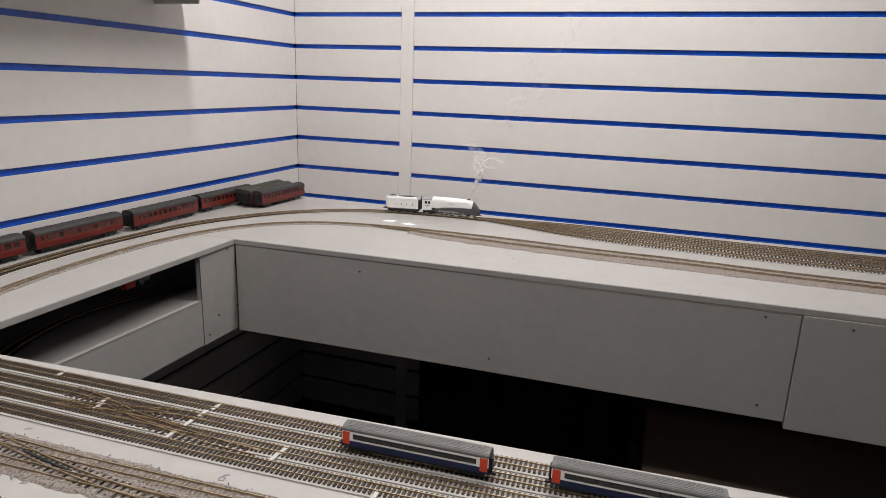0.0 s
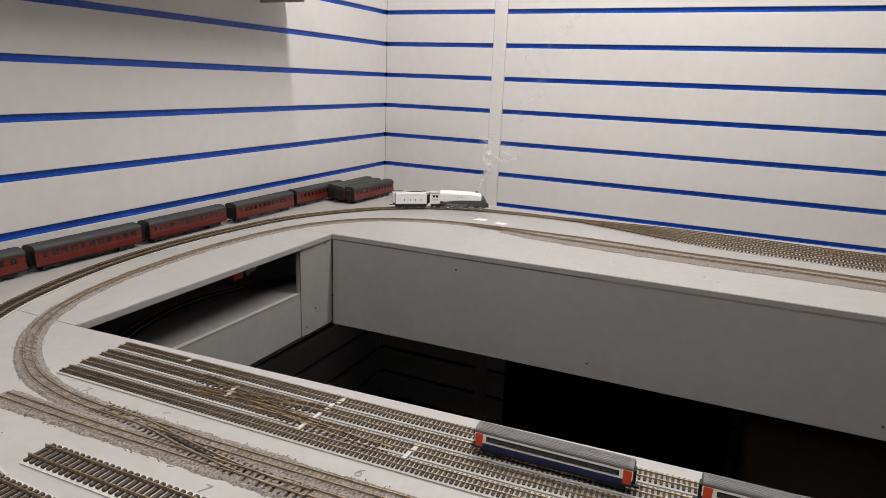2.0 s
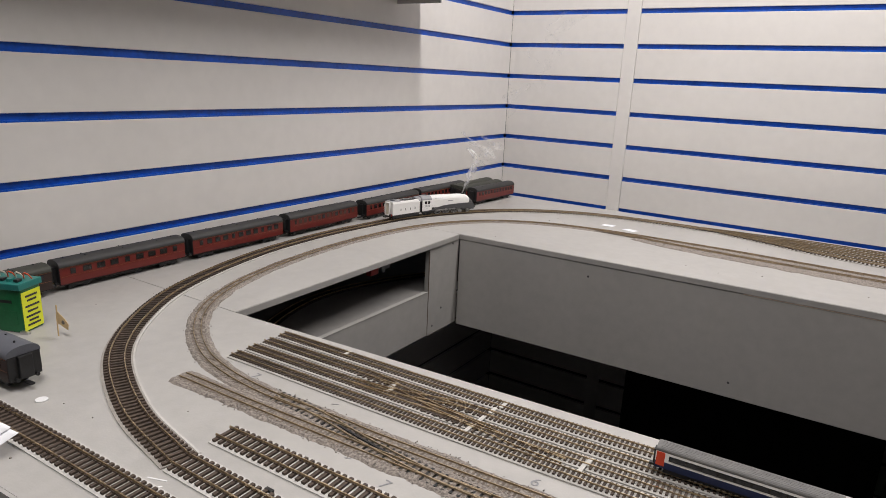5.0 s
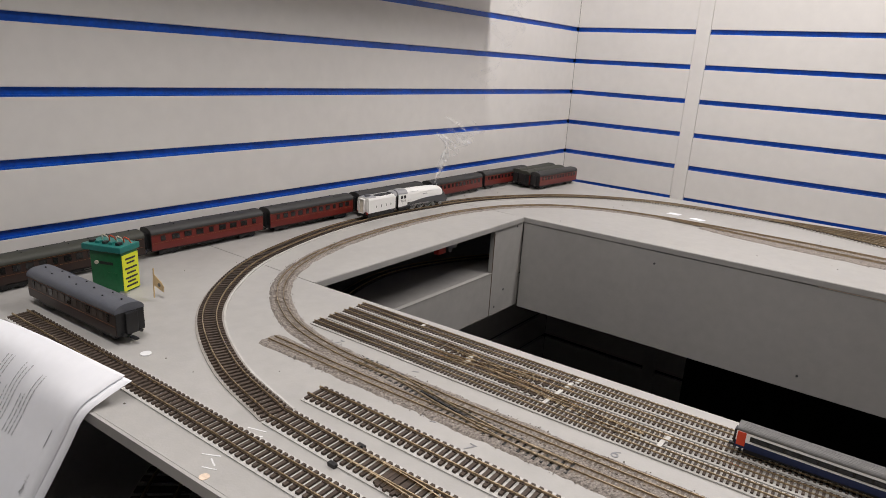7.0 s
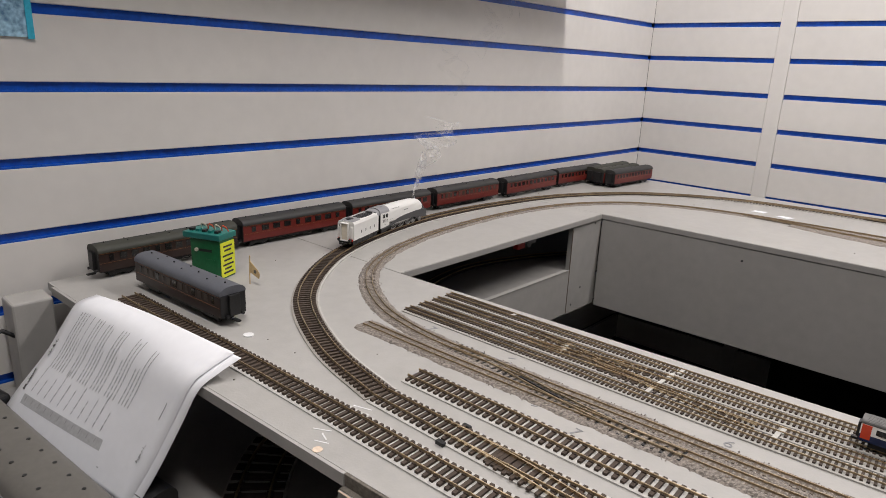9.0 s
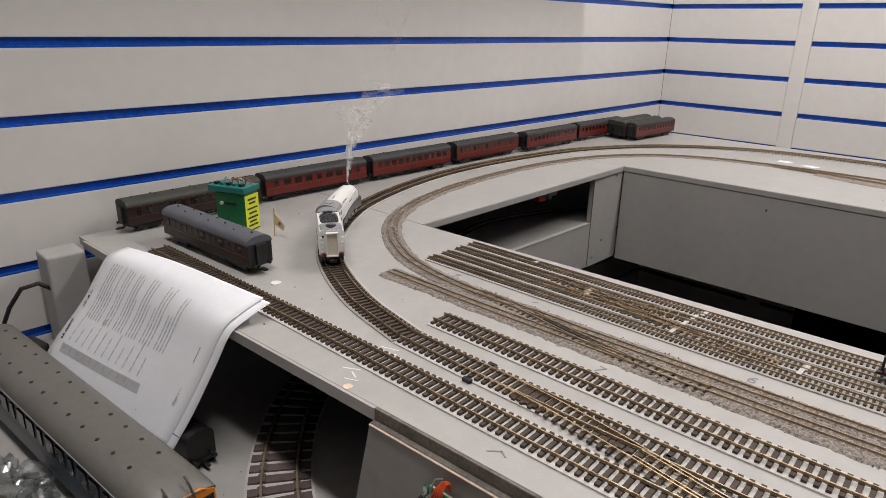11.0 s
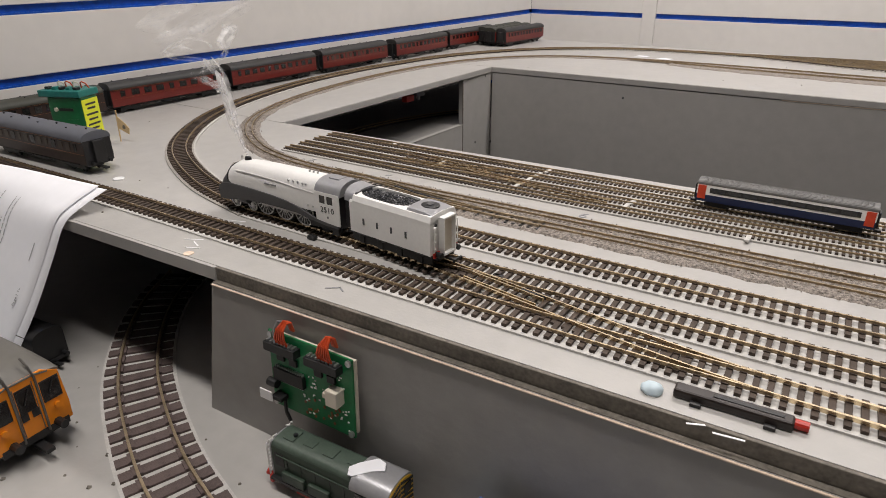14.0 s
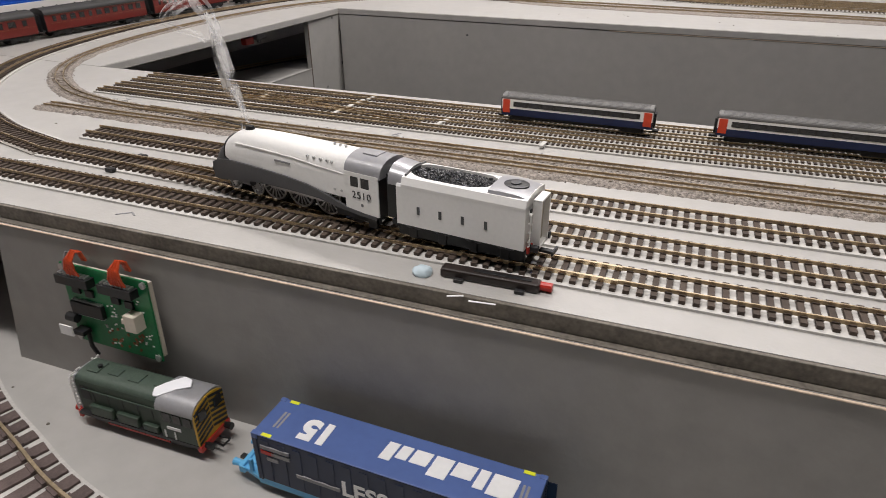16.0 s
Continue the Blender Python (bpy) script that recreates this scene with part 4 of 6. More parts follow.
    part("buffer_beam", box(-0.0530, -0.0512, -0.0150, 0.0150, 0.0105, 0.0150, 0.0003), M_RED, te, "bright red buffer beam")
    part("coupling", box(-0.0655, -0.0525, -0.0020, 0.0020, 0.0065, 0.0085, 0.0004), M_BLACK, te, "black tension coupling")
    part("coupling_hook", box(-0.0665, -0.0650, -0.0050, 0.0050, 0.0070, 0.0100, 0.0003), M_BLACK, te)
    part("chassis", box(-0.0500, 0.0500, -0.0070, 0.0070, 0.0050, 0.0126), M_BLACK, te)
    part("drawbar_plate", box(0.0490, 0.0540, -0.0140, 0.0140, 0.0095, 0.0125), M_BLACK, te)
    part("gangway_bellows", box(0.0478, 0.0590, -0.0125, 0.0125, 0.0130, 0.0440, 0.001), M_BLACK, te)
    for k in range(4):
        wheelset(te, -0.036 + k * 0.024, 0.0066, 0.0086)
    # drawn above a little long: bring all but the round wheels to the tender's true length
    for o in te.children:
        if o.name.startswith("wheelset"):
            o.location[0] *= 0.9
        else:
            o.data.transform(Matrix.Diagonal((0.9, 1, 1, 1)))
    return te


def coach(label, paint, roof, L=0.222, wins=11, pale=False, vents=7):
    """Passenger coach along +x, origin at its base under the middle."""
    co = thing("model_coach", label, "coach", group="maroon coaches by the wall")
    h, w = L / 2, 0.0178
    part("body", extr(bmesh.new(), [(-w, 0.0125), (-w - 0.0004, 0.022), (-w + 0.0006, 0.0402), (w - 0.0006, 0.0402), (w + 0.0004, 0.022), (w, 0.0125)], -h, h, "x"), paint, co)
    part("roof", loft(bmesh.new(), [at_x(x, arch(w + 0.0006, 0.0398, 0.0408, 0.0505, power=2.3)) for x in (-h - 0.0006, h + 0.0006)]), roof, co, smooth=True)
    for s in (-1, 1):
        step = L * 0.92 / wins
        for i in range(wins):
            x = -L * 0.46 + step * (i + 0.5)
            wide = step * (0.30 if (i % 4) else 0.18)
            y0, y1 = sorted((s * (w - 0.0010), s * (w + 0.0004)))
            part("window", box(x - wide, x + wide, y0, y1, 0.0275, 0.0365), M_PALEWIN if pale and i % 3 else M_GLASS, co)
        y0, y1 = sorted((s * (w - 0.0002), s * (w + 0.0006)))
        part("lining", box(-h + 0.001, h - 0.001, y0, y1, 0.0246, 0.0249), M_GOLD, co, "thin gold lining")
        part("lining", box(-h + 0.001, h - 0.001, y0, y1, 0.0386, 0.0388), M_GOLD, co, "thin gold lining")
        part("footboard", box(-h + 0.02, h - 0.02, min(s * 0.0135, s * 0.0160), max(s * 0.0135, s * 0.0160), 0.0095, 0.0108), M_BLACK, co)
        part("truss", tube(bmesh.new(), [(-0.045, s * 0.012, 0.0115), (-0.025, s * 0.012, 0.0062), (0.025, s * 0.012, 0.0062), (0.045, s * 0.012, 0.0115)], 0.0008, 5), M_BLACK, co)
        for x in (-h, h):
            e = math.copysign(1, x)
            part("buffer", cyl(bmesh.new(), (x, s * 0.0105, 0.0135), (x + e * 0.0055, s * 0.0105, 0.0135), 0.0021, 10), M_BLACK, co)
    part("underframe", box(-h + 0.002, h - 0.002, -0.0140, 0.0140, 0.0100, 0.0128), M_BLACK, co)
    part("battery_box", box(-0.016, 0.016, -0.0125, 0.0125, 0.0055, 0.0101, 0.0006), M_BLACK, co)
    for x in (-h, h):
        e = math.copysign(1, x)
        part("end_panel", box(min(x, x + e * 0.0008), max(x, x + e * 0.0008), -w + 0.0004, w - 0.0004, 0.0128, 0.0405), M_BLACK, co)
        part("corridor", box(min(x, x + e * 0.005), max(x, x + e * 0.005), -0.0075, 0.0075, 0.0135, 0.0400, 0.0008), M_BLACK, co, "black corridor connector")
        part("coupling", box(min(x, x + e * 0.012), max(x, x + e * 0.012), -0.0025, 0.0025, 0.0065, 0.0085), M_BLACK, co)
        bo = part("bogie", box(x - e * 0.050, x - e * 0.014, -0.0125, 0.0125, 0.0045, 0.0098, 0.0006), M_BLACK, co)
        for dx in (0.020, 0.043):
            bm = bmesh.new()
            for s in (-1, 1):
                cyl(bm, (x - e * dx, s * 0.0086 - 0.001, 0.0068), (x - e * dx, s * 0.0086 + 0.001, 0.0068), 0.0066, 16)
            cyl(bm, (x - e * dx, -0.0086, 0.0068), (x - e * dx, 0.0086, 0.0068), 0.001, 6)
            part("axle", bm, M_BLACK, bo)
    for i in range(vents):
        x = -h * 0.86 + 1.72 * h * i / (vents - 1)
        for y in (0.0065, -0.0065) if i % 2 else (0.0, ):
            part("roof_vent", cyl(bmesh.new(), (x, y, 0.0480 if y else 0.0500), (x, y, 0.0512 if y else 0.0524), 0.0011, 7), M_BLACK, co)
    return co


RED = dict(paint=M_MAROON, roof=M_ROOF)
XC = 0.0255
for y0, y1, kw, lab in ((0.452, 0.674, dict(wins=9, **RED), "maroon model coach with grey roof standing against the wall"),
                        (0.692, 0.914, dict(wins=11, **RED), "maroon model coach with gold lining and grey roof"),
                        (0.936, 1.158, dict(wins=14, pale=True, **RED), "maroon model coach with rows of pale windows"),
                        (1.182, 1.404, dict(wins=12, **RED), "maroon model coach with gold lining and grey roof"),
                        (1.424, 1.646, dict(wins=12, **RED), "maroon model coach half hidden behind stored coaches"),
                        (0.212, 0.436, dict(paint=M_BROWN, roof=M_ROOFG, wins=12), "dark brown model coach with a greenish roof")):
    c = coach(lab, L=y1 - y0, **kw)
    c.matrix_basis = pose(XC + (0.012 if y0 < 0.3 else 0) + (0.01 if y0 > 1.15 else 0), (y0 + y1) / 2, TOP, 0, 0, 90 + (3 if y0 < 0.3 else 0) - (2 if y0 > 1.3 else 0))
for x, y, a, roof in ((0.140, 1.660, 86, M_ROOF), (0.103, 1.655, 88, M_ROOFG), (0.066, 1.668, 90, M_ROOFG), (0.029, 1.765, 90, M_ROOFG)):
    if y < 1.7:
        c = coach("maroon model coach stored side by side in the corner", M_MAROON, roof, L=0.205, wins=12)
        c.matrix_basis = pose(x, y, TOP, 0, 0, a)
brown = coach("brown model coach with blue-grey roof standing askew on bare board", M_BROWN, M_ROOFB, L=0.205, wins=13, pale=True)
brown.matrix_basis = pose(0.224, 0.264, TOP, 0, 0, 4.5)


def railcar_n(x, y):
    """Narrow-gauge express coach: white, navy and red with a ribbed grey roof."""
    rc = thing("model_express_coach", "white and navy narrow-gauge express coach with red ends", "coach", group="express coaches on the siding")
    h, w = 0.0755, 0.0094
    part("lower_body", extr(bmesh.new(), [(-w, 0.0060), (-w - 0.0002, 0.0128), (w + 0.0002, 0.0128), (w, 0.0060)], -h, h, "x"), M_NBLUE, rc, "navy lower body")
    part("upper_body", extr(bmesh.new(), [(-w - 0.0002, 0.0129), (-w, 0.0162), (-w + 0.0004, 0.0228), (w - 0.0004, 0.0228), (w, 0.0162), (w + 0.0002, 0.0129)], -h, h, "x"), M_WHITE, rc, "white upper body")
    part("roof", loft(bmesh.new(), [at_x(q, arch(w - 0.0002, 0.0226, 0.0230, 0.0272, power=2.3)) for q in (-h, h)]), M_NROOF, rc, "mid grey ribbed roof", smooth=True)
    for k in range(-5, 6):
        a = k * 0.26
        yy, zz = (w - 0.0006) * math.sin(a), 0.0231 + 0.0040 * math.cos(a) ** 0.8
        part("roof_rib", box(-h + 0.004, h - 0.004, yy - 0.0003, yy + 0.0003, zz - 0.0006, zz + 0.0003), M_NROOF, rc)
    for s in (-1, 1):
        y0, y1 = sorted((s * (w - 0.0006), s * (w + 0.0004)))
        part("window_band", box(-h + 0.012, h - 0.012, y0, y1, 0.0150, 0.0202, 0.0004), M_GLASS, rc, "dark window band")
        for k in range(9):
            q = -h + 0.0145 + k * 0.0137
            part("window", box(q, q + 0.0117, y0 - 0.0003, y1 + 0.0002, 0.0157, 0.0196), M_NGLASS, rc)
        for e in (-1, 1):
            part("red_door", box(min(e * (h - 0.0085), e * (h - 0.0010)), max(e * (h - 0.0085), e * (h - 0.0010)), y0 + 0.0001, y1 + 0.0001, 0.0085, 0.0220), M_NRED, rc, "bright red door panel")
    part("underframe", box(-h + 0.010, h - 0.010, -0.0075, 0.0075, 0.0030, 0.0061), M_BLACK, rc)
    for e in (-1, 1):
        part("end_wall", box(min(e * h, e * (h + 0.0008)), max(e * h, e * (h + 0.0008)), -0.0085, 0.0085, 0.0065, 0.0235), M_BLACK, rc)
        part("gangway", box(min(e * h, e * (h + 0.0025)), max(e * h, e * (h + 0.0025)), -0.004, 0.004, 0.0065, 0.0205), M_BLACK, rc)
        part("bogie", box(e * h * 0.75 - 0.011, e * h * 0.75 + 0.011, -0.0070, 0.0070, 0.0005, 0.0042, 0.0004), M_BLACK, rc)
        part("coupling", box(min(e * h, e * (h + 0.006)), max(e * h, e * (h + 0.006)), -0.002, 0.002, 0.002, 0.004), M_BLACK, rc)
    return rc


rc = railcar_n(0, 0)
rc.matrix_basis = pose(1.0205, F(1.0205, 0.5255)[1], TOP + 0.0050, 0, 0, ang)
copy_thing(rc, pose(1.2290, F(1.2290, 0.5255)[1], TOP + 0.0050, 0, 0, ang))


def bubble_car():
    rc = thing("model_railcar", "dark blue single-unit railcar with an orange front and grey roof", "railcar")
    L, w = 0.258, 0.0182
    h = L / 2
    part("body", extr(bmesh.new(), [(-w, 0.010), (-w - 0.0003, 0.020), (-w + 0.0010, 0.0400), (w - 0.0010, 0.0400), (w + 0.0003, 0.020), (w, 0.010)], -h, h - 0.0005, "x"), M_RBLUE, rc)
    part("roof", loft(bmesh.new(), [at_x(x, arch(w - 0.0002, 0.0396, 0.0405, z, power=2.2)) for x, z in ((-h, 0.0500), (h - 0.030, 0.0502), (h - 0.016, 0.0496), (h - 0.008, 0.0482), (h - 0.003, 0.0462), (h + 0.0005, 0.0440), (h + 0.0015, 0.0428))]), M_RROOF, rc, smooth=True)
    for i in range(13):
        x = -h + 0.016 + i * 0.0175
        for y in (-0.0075, 0.0075):
            part("roof_vent", cyl(bmesh.new(), (x, y, 0.0470), (x, y, 0.0497), 0.0012, 8), M_BLACK, rc)
    part("front", extr(bmesh.new(), [(-w + 0.0003, 0.012), (-w, 0.021), (-w + 0.0012, 0.0400), (-0.010, 0.0436), (0.010, 0.0436), (w - 0.0012, 0.0400), (w, 0.021), (w - 0.0003, 0.012)], h - 0.0004, h + 0.0020, "x"), M_ORANGE, rc, "orange-yellow painted cab front")
    for y in (-0.0118, 0.0, 0.0118):
        hw = 0.0042 if y else 0.0036
        top = 0.0378 if y else 0.0392
        part("window_seal", box(h + 0.0012, h + 0.0023, y - hw - 0.0004, y + hw + 0.0004, 0.0262, top + 0.0004, 0.0004), M_BLACK, rc)
        part("windscreen", box(h + 0.0016, h + 0.0026, y - hw + 0.0002, y + hw - 0.0002, 0.0268, top - 0.0002, 0.0003), M_GLASS, rc)
        part("wiper", tube(bmesh.new(), [(h + 0.0029, y + 0.002, 0.0385), (h + 0.0031, y - 0.0016, 0.0310)], 0.0003, 5), M_BLACK, rc)
    for y in (-0.0058, 0.0058):
        part("exhaust_pipe", tube(bmesh.new(), [(h + 0.0030, y, 0.0120), (h + 0.0034, y, 0.030), (h + 0.0032, y, 0.0425), (h - 0.0005, y, 0.0478), (h - 0.0045, y, 0.0505)], 0.0006, 7), M_PIPE, rc, "dull metal exhaust pipe", smooth=True)
    for y in (-0.0045, 0.0045):
        part("door_edge", box(h + 0.0019, h + 0.0023, y - 0.0002, y + 0.0002, 0.0140, 0.0410), M_EDGE, rc)
    part("roof_lip", tube(bmesh.new(), [(h + 0.0016, -0.0125, 0.0418), (h + 0.0018, -0.006, 0.0434), (h + 0.0018, 0.006, 0.0434), (h + 0.0016, 0.0125, 0.0418)], 0.0006, 6), M_RROOF, rc)
    for y in (-0.0025, 0.0025):
        part("marker_plate", box(h + 0.0015, h + 0.0025, y - 0.0016, y + 0.0016, 0.0225, 0.0265), M_BLACK, rc)
    for y in (-0.0125, 0.0125):
        part("lamp", cyl(bmesh.new(), (h + 0.0010, y, 0.0225), (h + 0.0034, y, 0.0225), 0.0016, 10), M_ORANGE, rc)
        part("buffer", cyl(bmesh.new(), (h + 0.001, y * 0.85, 0.0135), (h + 0.0075, y * 0.85, 0.0135), 0.0022, 10), M_BLACK, rc)
    part("buffer_beam", box(h - 0.001, h + 0.0022, -0.016, 0.016, 0.0095, 0.0135), M_BLACK, rc)
    part("coupling", box(h, h + 0.011, -0.002, 0.002, 0.006, 0.008), M_BLACK, rc)
    for s in (-1, 1):
        y0, y1 = sorted((s * (w - 0.0012), s * (w + 0.0003)))
        part("gutter", box(-h, h, s * w - 0.0003, s * w + 0.0002, 0.0398, 0.0402), M_SILVER, rc)
        for i in range(18):
            x = -h + 0.012 + i * 0.0138
            part("window", box(x - (0.0052 if i % 3 else 0.0028), x + (0.0052 if i % 3 else 0.0028), y0, y1, 0.0262, 0.0362), M_GLASS, rc)
    part("underframe", box(-h + 0.01, h - 0.01, -0.013, 0.013, 0.004, 0.0101), M_BLACK, rc)
    for x in (-h + 0.04, h - 0.04):
        for dx in (-0.014, 0.014):
            wheelset(rc, x + dx, 0.0066, 0.0086)
    return rc


car = bubble_car()
car.matrix_basis = pose(0.330, 0.0320, DECK, 0, 0, 5.3) @ Matrix.Scale(1.75, 4)


def shunter():
    sh = thing("model_shunter", "green diesel shunter locomotive with yellow and black striped end", "locomotive")
    h, w = 0.056, 0.0160
    # hood (towards -x) and cab (towards +x)
    part("hood", loft(bmesh.new(), [at_x(x, arch(0.0128, 0.0140, 0.0400, 0.0470, power=2.6)) for x in (-h + 0.001, 0.024)]), M_LGREEN, sh, smooth=True)
    part("hood_top", loft(bmesh.new(), [at_x(x, arch(0.0124, 0.0418, 0.0424, 0.0478, power=2.4)) for x in (-h + 0.002, 0.0235)]), M_LGREENT, sh, "worn lighter green hood top", smooth=True)
    part("cab", extr(bmesh.new(), [(-w, 0.0140), (-w, 0.0405), (w, 0.0405), (w, 0.0140)], 0.024, h - 0.001, "x"), M_LGREEN, sh)
    part("cab_roof", loft(bmesh.new(), [at_x(x, arch(w + 0.0006, 0.0400, 0.0412, 0.0505, power=2.2)) for x in (0.0232, h)]), M_SILVER, sh, "grey cab roof", smooth=True)
    part("cab_rear", extr(bmesh.new(), [(-w, 0.0125)] + [(y, z) for y, z in arch(w, 0.0130, 0.0405, 0.0490)[1:-1]] + [(w, 0.0125)], h - 0.001, h + 0.0006, "x"), M_YELLOW, sh, "warning yellow cab end")
    for k in range(7):
        z = 0.0150 + k * 0.0044
        for s in (-1, 1):
            bm = bmesh.new()
            extr(bm, [(s * 0.0005, z + 0.0045), (s * 0.0005, z + 0.0065), (s * (w - 0.0005), z + 0.0022 - 0.0006), (s * (w - 0.0005), z - 0.0006)][:: s], h + 0.0002, h + 0.0010, "x")
            part("hazard_stripe", bm, M_BLACK, sh, "black slanted stripe")
    for y in (-0.0085, 0.0085):
        part("rear_window", box(h + 0.0004, h + 0.0016, y - 0.0040, y + 0.0040, 0.0335, 0.0420, 0.0004), M_GLASS, sh)
    part("rear_beam", box(h - 0.002, h + 0.0018, -0.0165, 0.0165, 0.0085, 0.0140, 0.0004), M_RED, sh, "red buffer beam")
    part("front_beam", box(-h - 0.0012, -h + 0.002, -0.0165, 0.0165, 0.0085, 0.0140, 0.0004), M_RED, sh, "red buffer beam")
    part("footplate", box(-h, h, -0.0165, 0.0165, 0.0118, 0.0142), M_BLACK, sh)
    part("nose", extr(bmesh.new(), [(-0.0128, 0.0140)] + arch(0.0128, 0.0140, 0.0400, 0.0468, power=2.6)[1:-1] + [(0.0128, 0.0140)], -h - 0.0004, -h + 0.0012, "x"), M_SILVER, sh, "pale grille nose")
    for s in (-1, 1):
        rails = bmesh.new()
        x = -h - 0.0020
        pts = [(x, s * 0.0142, 0.0145), (x, s * 0.0142, 0.0405), (x + 0.0008, s * 0.0125, 0.0462), (x + 0.0040, s * 0.0110, 0.0486)]
        tube(rails, pts, 0.0007, 5)
        tube(rails, [(a, b - s * 0.0050, c + 0.0006) for a, b, c in pts], 0.0007, 5)
        for z in np.linspace(0.017, 0.044, 9):
            bx(rails, x - 0.0006, x + 0.0006, min(s * 0.0092, s * 0.0142), max(s * 0.0092, s * 0.0142), z - 0.0006, z + 0.0006)
        part("ladder", rails, M_WHITE, sh, "white front ladder")
        for x0, x1, z1 in ((-0.044, -0.022, 0.0235), (-0.018, 0.002, 0.0235), (0.006, 0.020, 0.0205)):
            y0, y1 = sorted((s * 0.0126, s * 0.0162))
            part("battery_box", box(x0, x1, y0, y1, 0.0143, z1, 0.0010), M_LGREEN, sh)
        y0, y1 = sorted((s * 0.0158, s * 0.0164))
        for x0 in (0.028, 0.037, 0.046):
            part("cab_window", box(x0, x0 + 0.007, y0, y1, 0.0305, 0.0385), M_GLASS, sh)
        for xg in (0.0268, 0.0355):
            part("grab_rail", box(xg, xg + 0.0010, y0 - 0.0002, y1 + 0.0004, 0.0150, 0.0215), M_TXTW, sh, "white grab rail")
        part("number_bar", box(0.030, 0.042, y0, y1, 0.0235, 0.0262), M_TXTW, sh, "white unreadable number")
        for x0 in (-0.040, -0.026, -0.012, 0.002, 0.015):
            y0, y1 = sorted((s * 0.0124, s * 0.0131))
            part("hood_door_edge", box(x0, x0 + 0.0005, y0, y1, 0.0245, 0.0380), M_BLACK, sh)
        part("grille", box(-0.052, -0.043, min(s * 0.0126, s * 0.0132), max(s * 0.0126, s * 0.0132), 0.026, 0.038), M_BLACK, sh)
        part("handrail", tube(bmesh.new(), [(-0.050, s * 0.0134, 0.036), (0.020, s * 0.0134, 0.036)], 0.0005, 5), M_LGREENT, sh)
        part("frame_side", box(-0.046, 0.046, min(s * 0.0112, s * 0.0130), max(s * 0.0112, s * 0.0130), 0.0060, 0.0119), M_BLACK, sh)
        part("coupling_rod", box(-0.032, 0.026, min(s * 0.0132, s * 0.0140), max(s * 0.0132, s * 0.0140), 0.0062, 0.0080), M_RED, sh, "dull red coupling rod")
        for e in (-1, 1):
            part("buffer", cyl(bmesh.new(), (e * h, s * 0.0110, 0.0120), (e * (h + 0.0075), s * 0.0110, 0.0120), 0.0022, 10, 0.0028), M_RED if e < 0 else M_BLACK, sh)
    for x0, w0 in ((-0.048, 0.006), (-0.030, 0.004), (-0.010, 0.005), (0.012, 0.003)):
        part("hood_hatch", box(x0, x0 + 0.010, -w0, w0, 0.0474, 0.0486, 0.0004), M_LGREENT, sh)
    part("exhaust", cyl(bmesh.new(), (-0.040, 0, 0.0470), (-0.040, 0, 0.0505), 0.0018, 10), M_BLACK, sh)
    part("rear_coupling", tube(bmesh.new(), [(h, -0.003, 0.0075), (h + 0.010, -0.004, 0.0075), (h + 0.012, 0.0, 0.0095), (h + 0.010, 0.004, 0.0075), (h, 0.003, 0.0075)], 0.0009, 6), M_BLACK, sh)
    for x in (-0.030, -0.003, 0.024):
        wheelset(sh, x, 0.0088, 0.0086)
    return sh


sh = shunter()
sh.matrix_basis = pose(0.804, 0.1575, DECK, 0, 0, 4.5)
tag = solid("paper_tag", extr(bmesh.new(), [(-0.013, -0.004), (-0.010, -0.006), (0.004, -0.005), (0.014, -0.0065), (0.015, 0.000), (0.010, 0.0055), (-0.004, 0.005), (-0.012, 0.003)], 0, 0.0012, "z"), M_PAPER,
            "small torn white paper tag lying on the shunter roof", "tag")
tag.matrix_basis = pose(0.832, 0.158, DECK + 0.0498, 6, -8, 40)


def container_wagon():
    cw = thing("container_wagon", "light blue flat wagon for a container", "wagon")
    L = 0.112
    part("deck_frame", box(-L, L, -0.0080, 0.0080, 0.0090, 0.0135, 0.0008), M_LBLUE, cw)
    for s in (-1, 1):
        part("side_sill", box(-L * 0.84, L * 0.84, min(s * 0.0135, s * 0.0165), max(s * 0.0135, s * 0.0165), 0.0070, 0.0135, 0.0006), M_LBLUE, cw)
        for e in (-1, 1):
            bm = bmesh.new()
            extr(bm, [(e * L * 0.84, s * 0.0165), (e * L * 0.98, s * 0.0125), (e * L * 0.98, s * 0.004), (e * L * 0.84, s * 0.004)], 0.0095, 0.0125, "z")
            part("end_platform", bm, M_LBLUE, cw)
            part("buffer", cyl(bmesh.new(), (e * L, s * 0.0105, 0.0120), (e * (L + 0.007), s * 0.0105, 0.0120), 0.0020, 10, 0.0028), M_LBLUE, cw)
    for e in (-1, 1):
        part("headstock", box(min(e * L * 0.97, e * L), max(e * L * 0.97, e * L), -0.0150, 0.0150, 0.0085, 0.0150, 0.0006), M_LBLUE, cw)
        part("handrail_post", box(e * L * 0.90 - 0.0012, e * L * 0.90 + 0.0012, -0.0150, -0.0130, 0.0130, 0.0240), M_LBLUE, cw)
        part("brake_wheel", cyl(bmesh.new(), (e * L * 0.95, -0.016, 0.0150), (e * L * 0.95, -0.0172, 0.0150), 0.0028, 12), M_LBLUE, cw)
        part("bogie", box(e * L * 0.72 - 0.018, e * L * 0.72 + 0.018, -0.0120, 0.0120, 0.0035, 0.0085, 0.0008), M_BLACK, cw)
        for dx in (-0.012, 0.012):
            wheelset(cw, e * L * 0.72 + dx, 0.0060, 0.0086)
        part("coupling", box(min(e * L, e * (L + 0.010)), max(e * L, e * (L + 0.010)), -0.002, 0.002, 0.005, 0.007), M_BLACK, cw)
    return cw


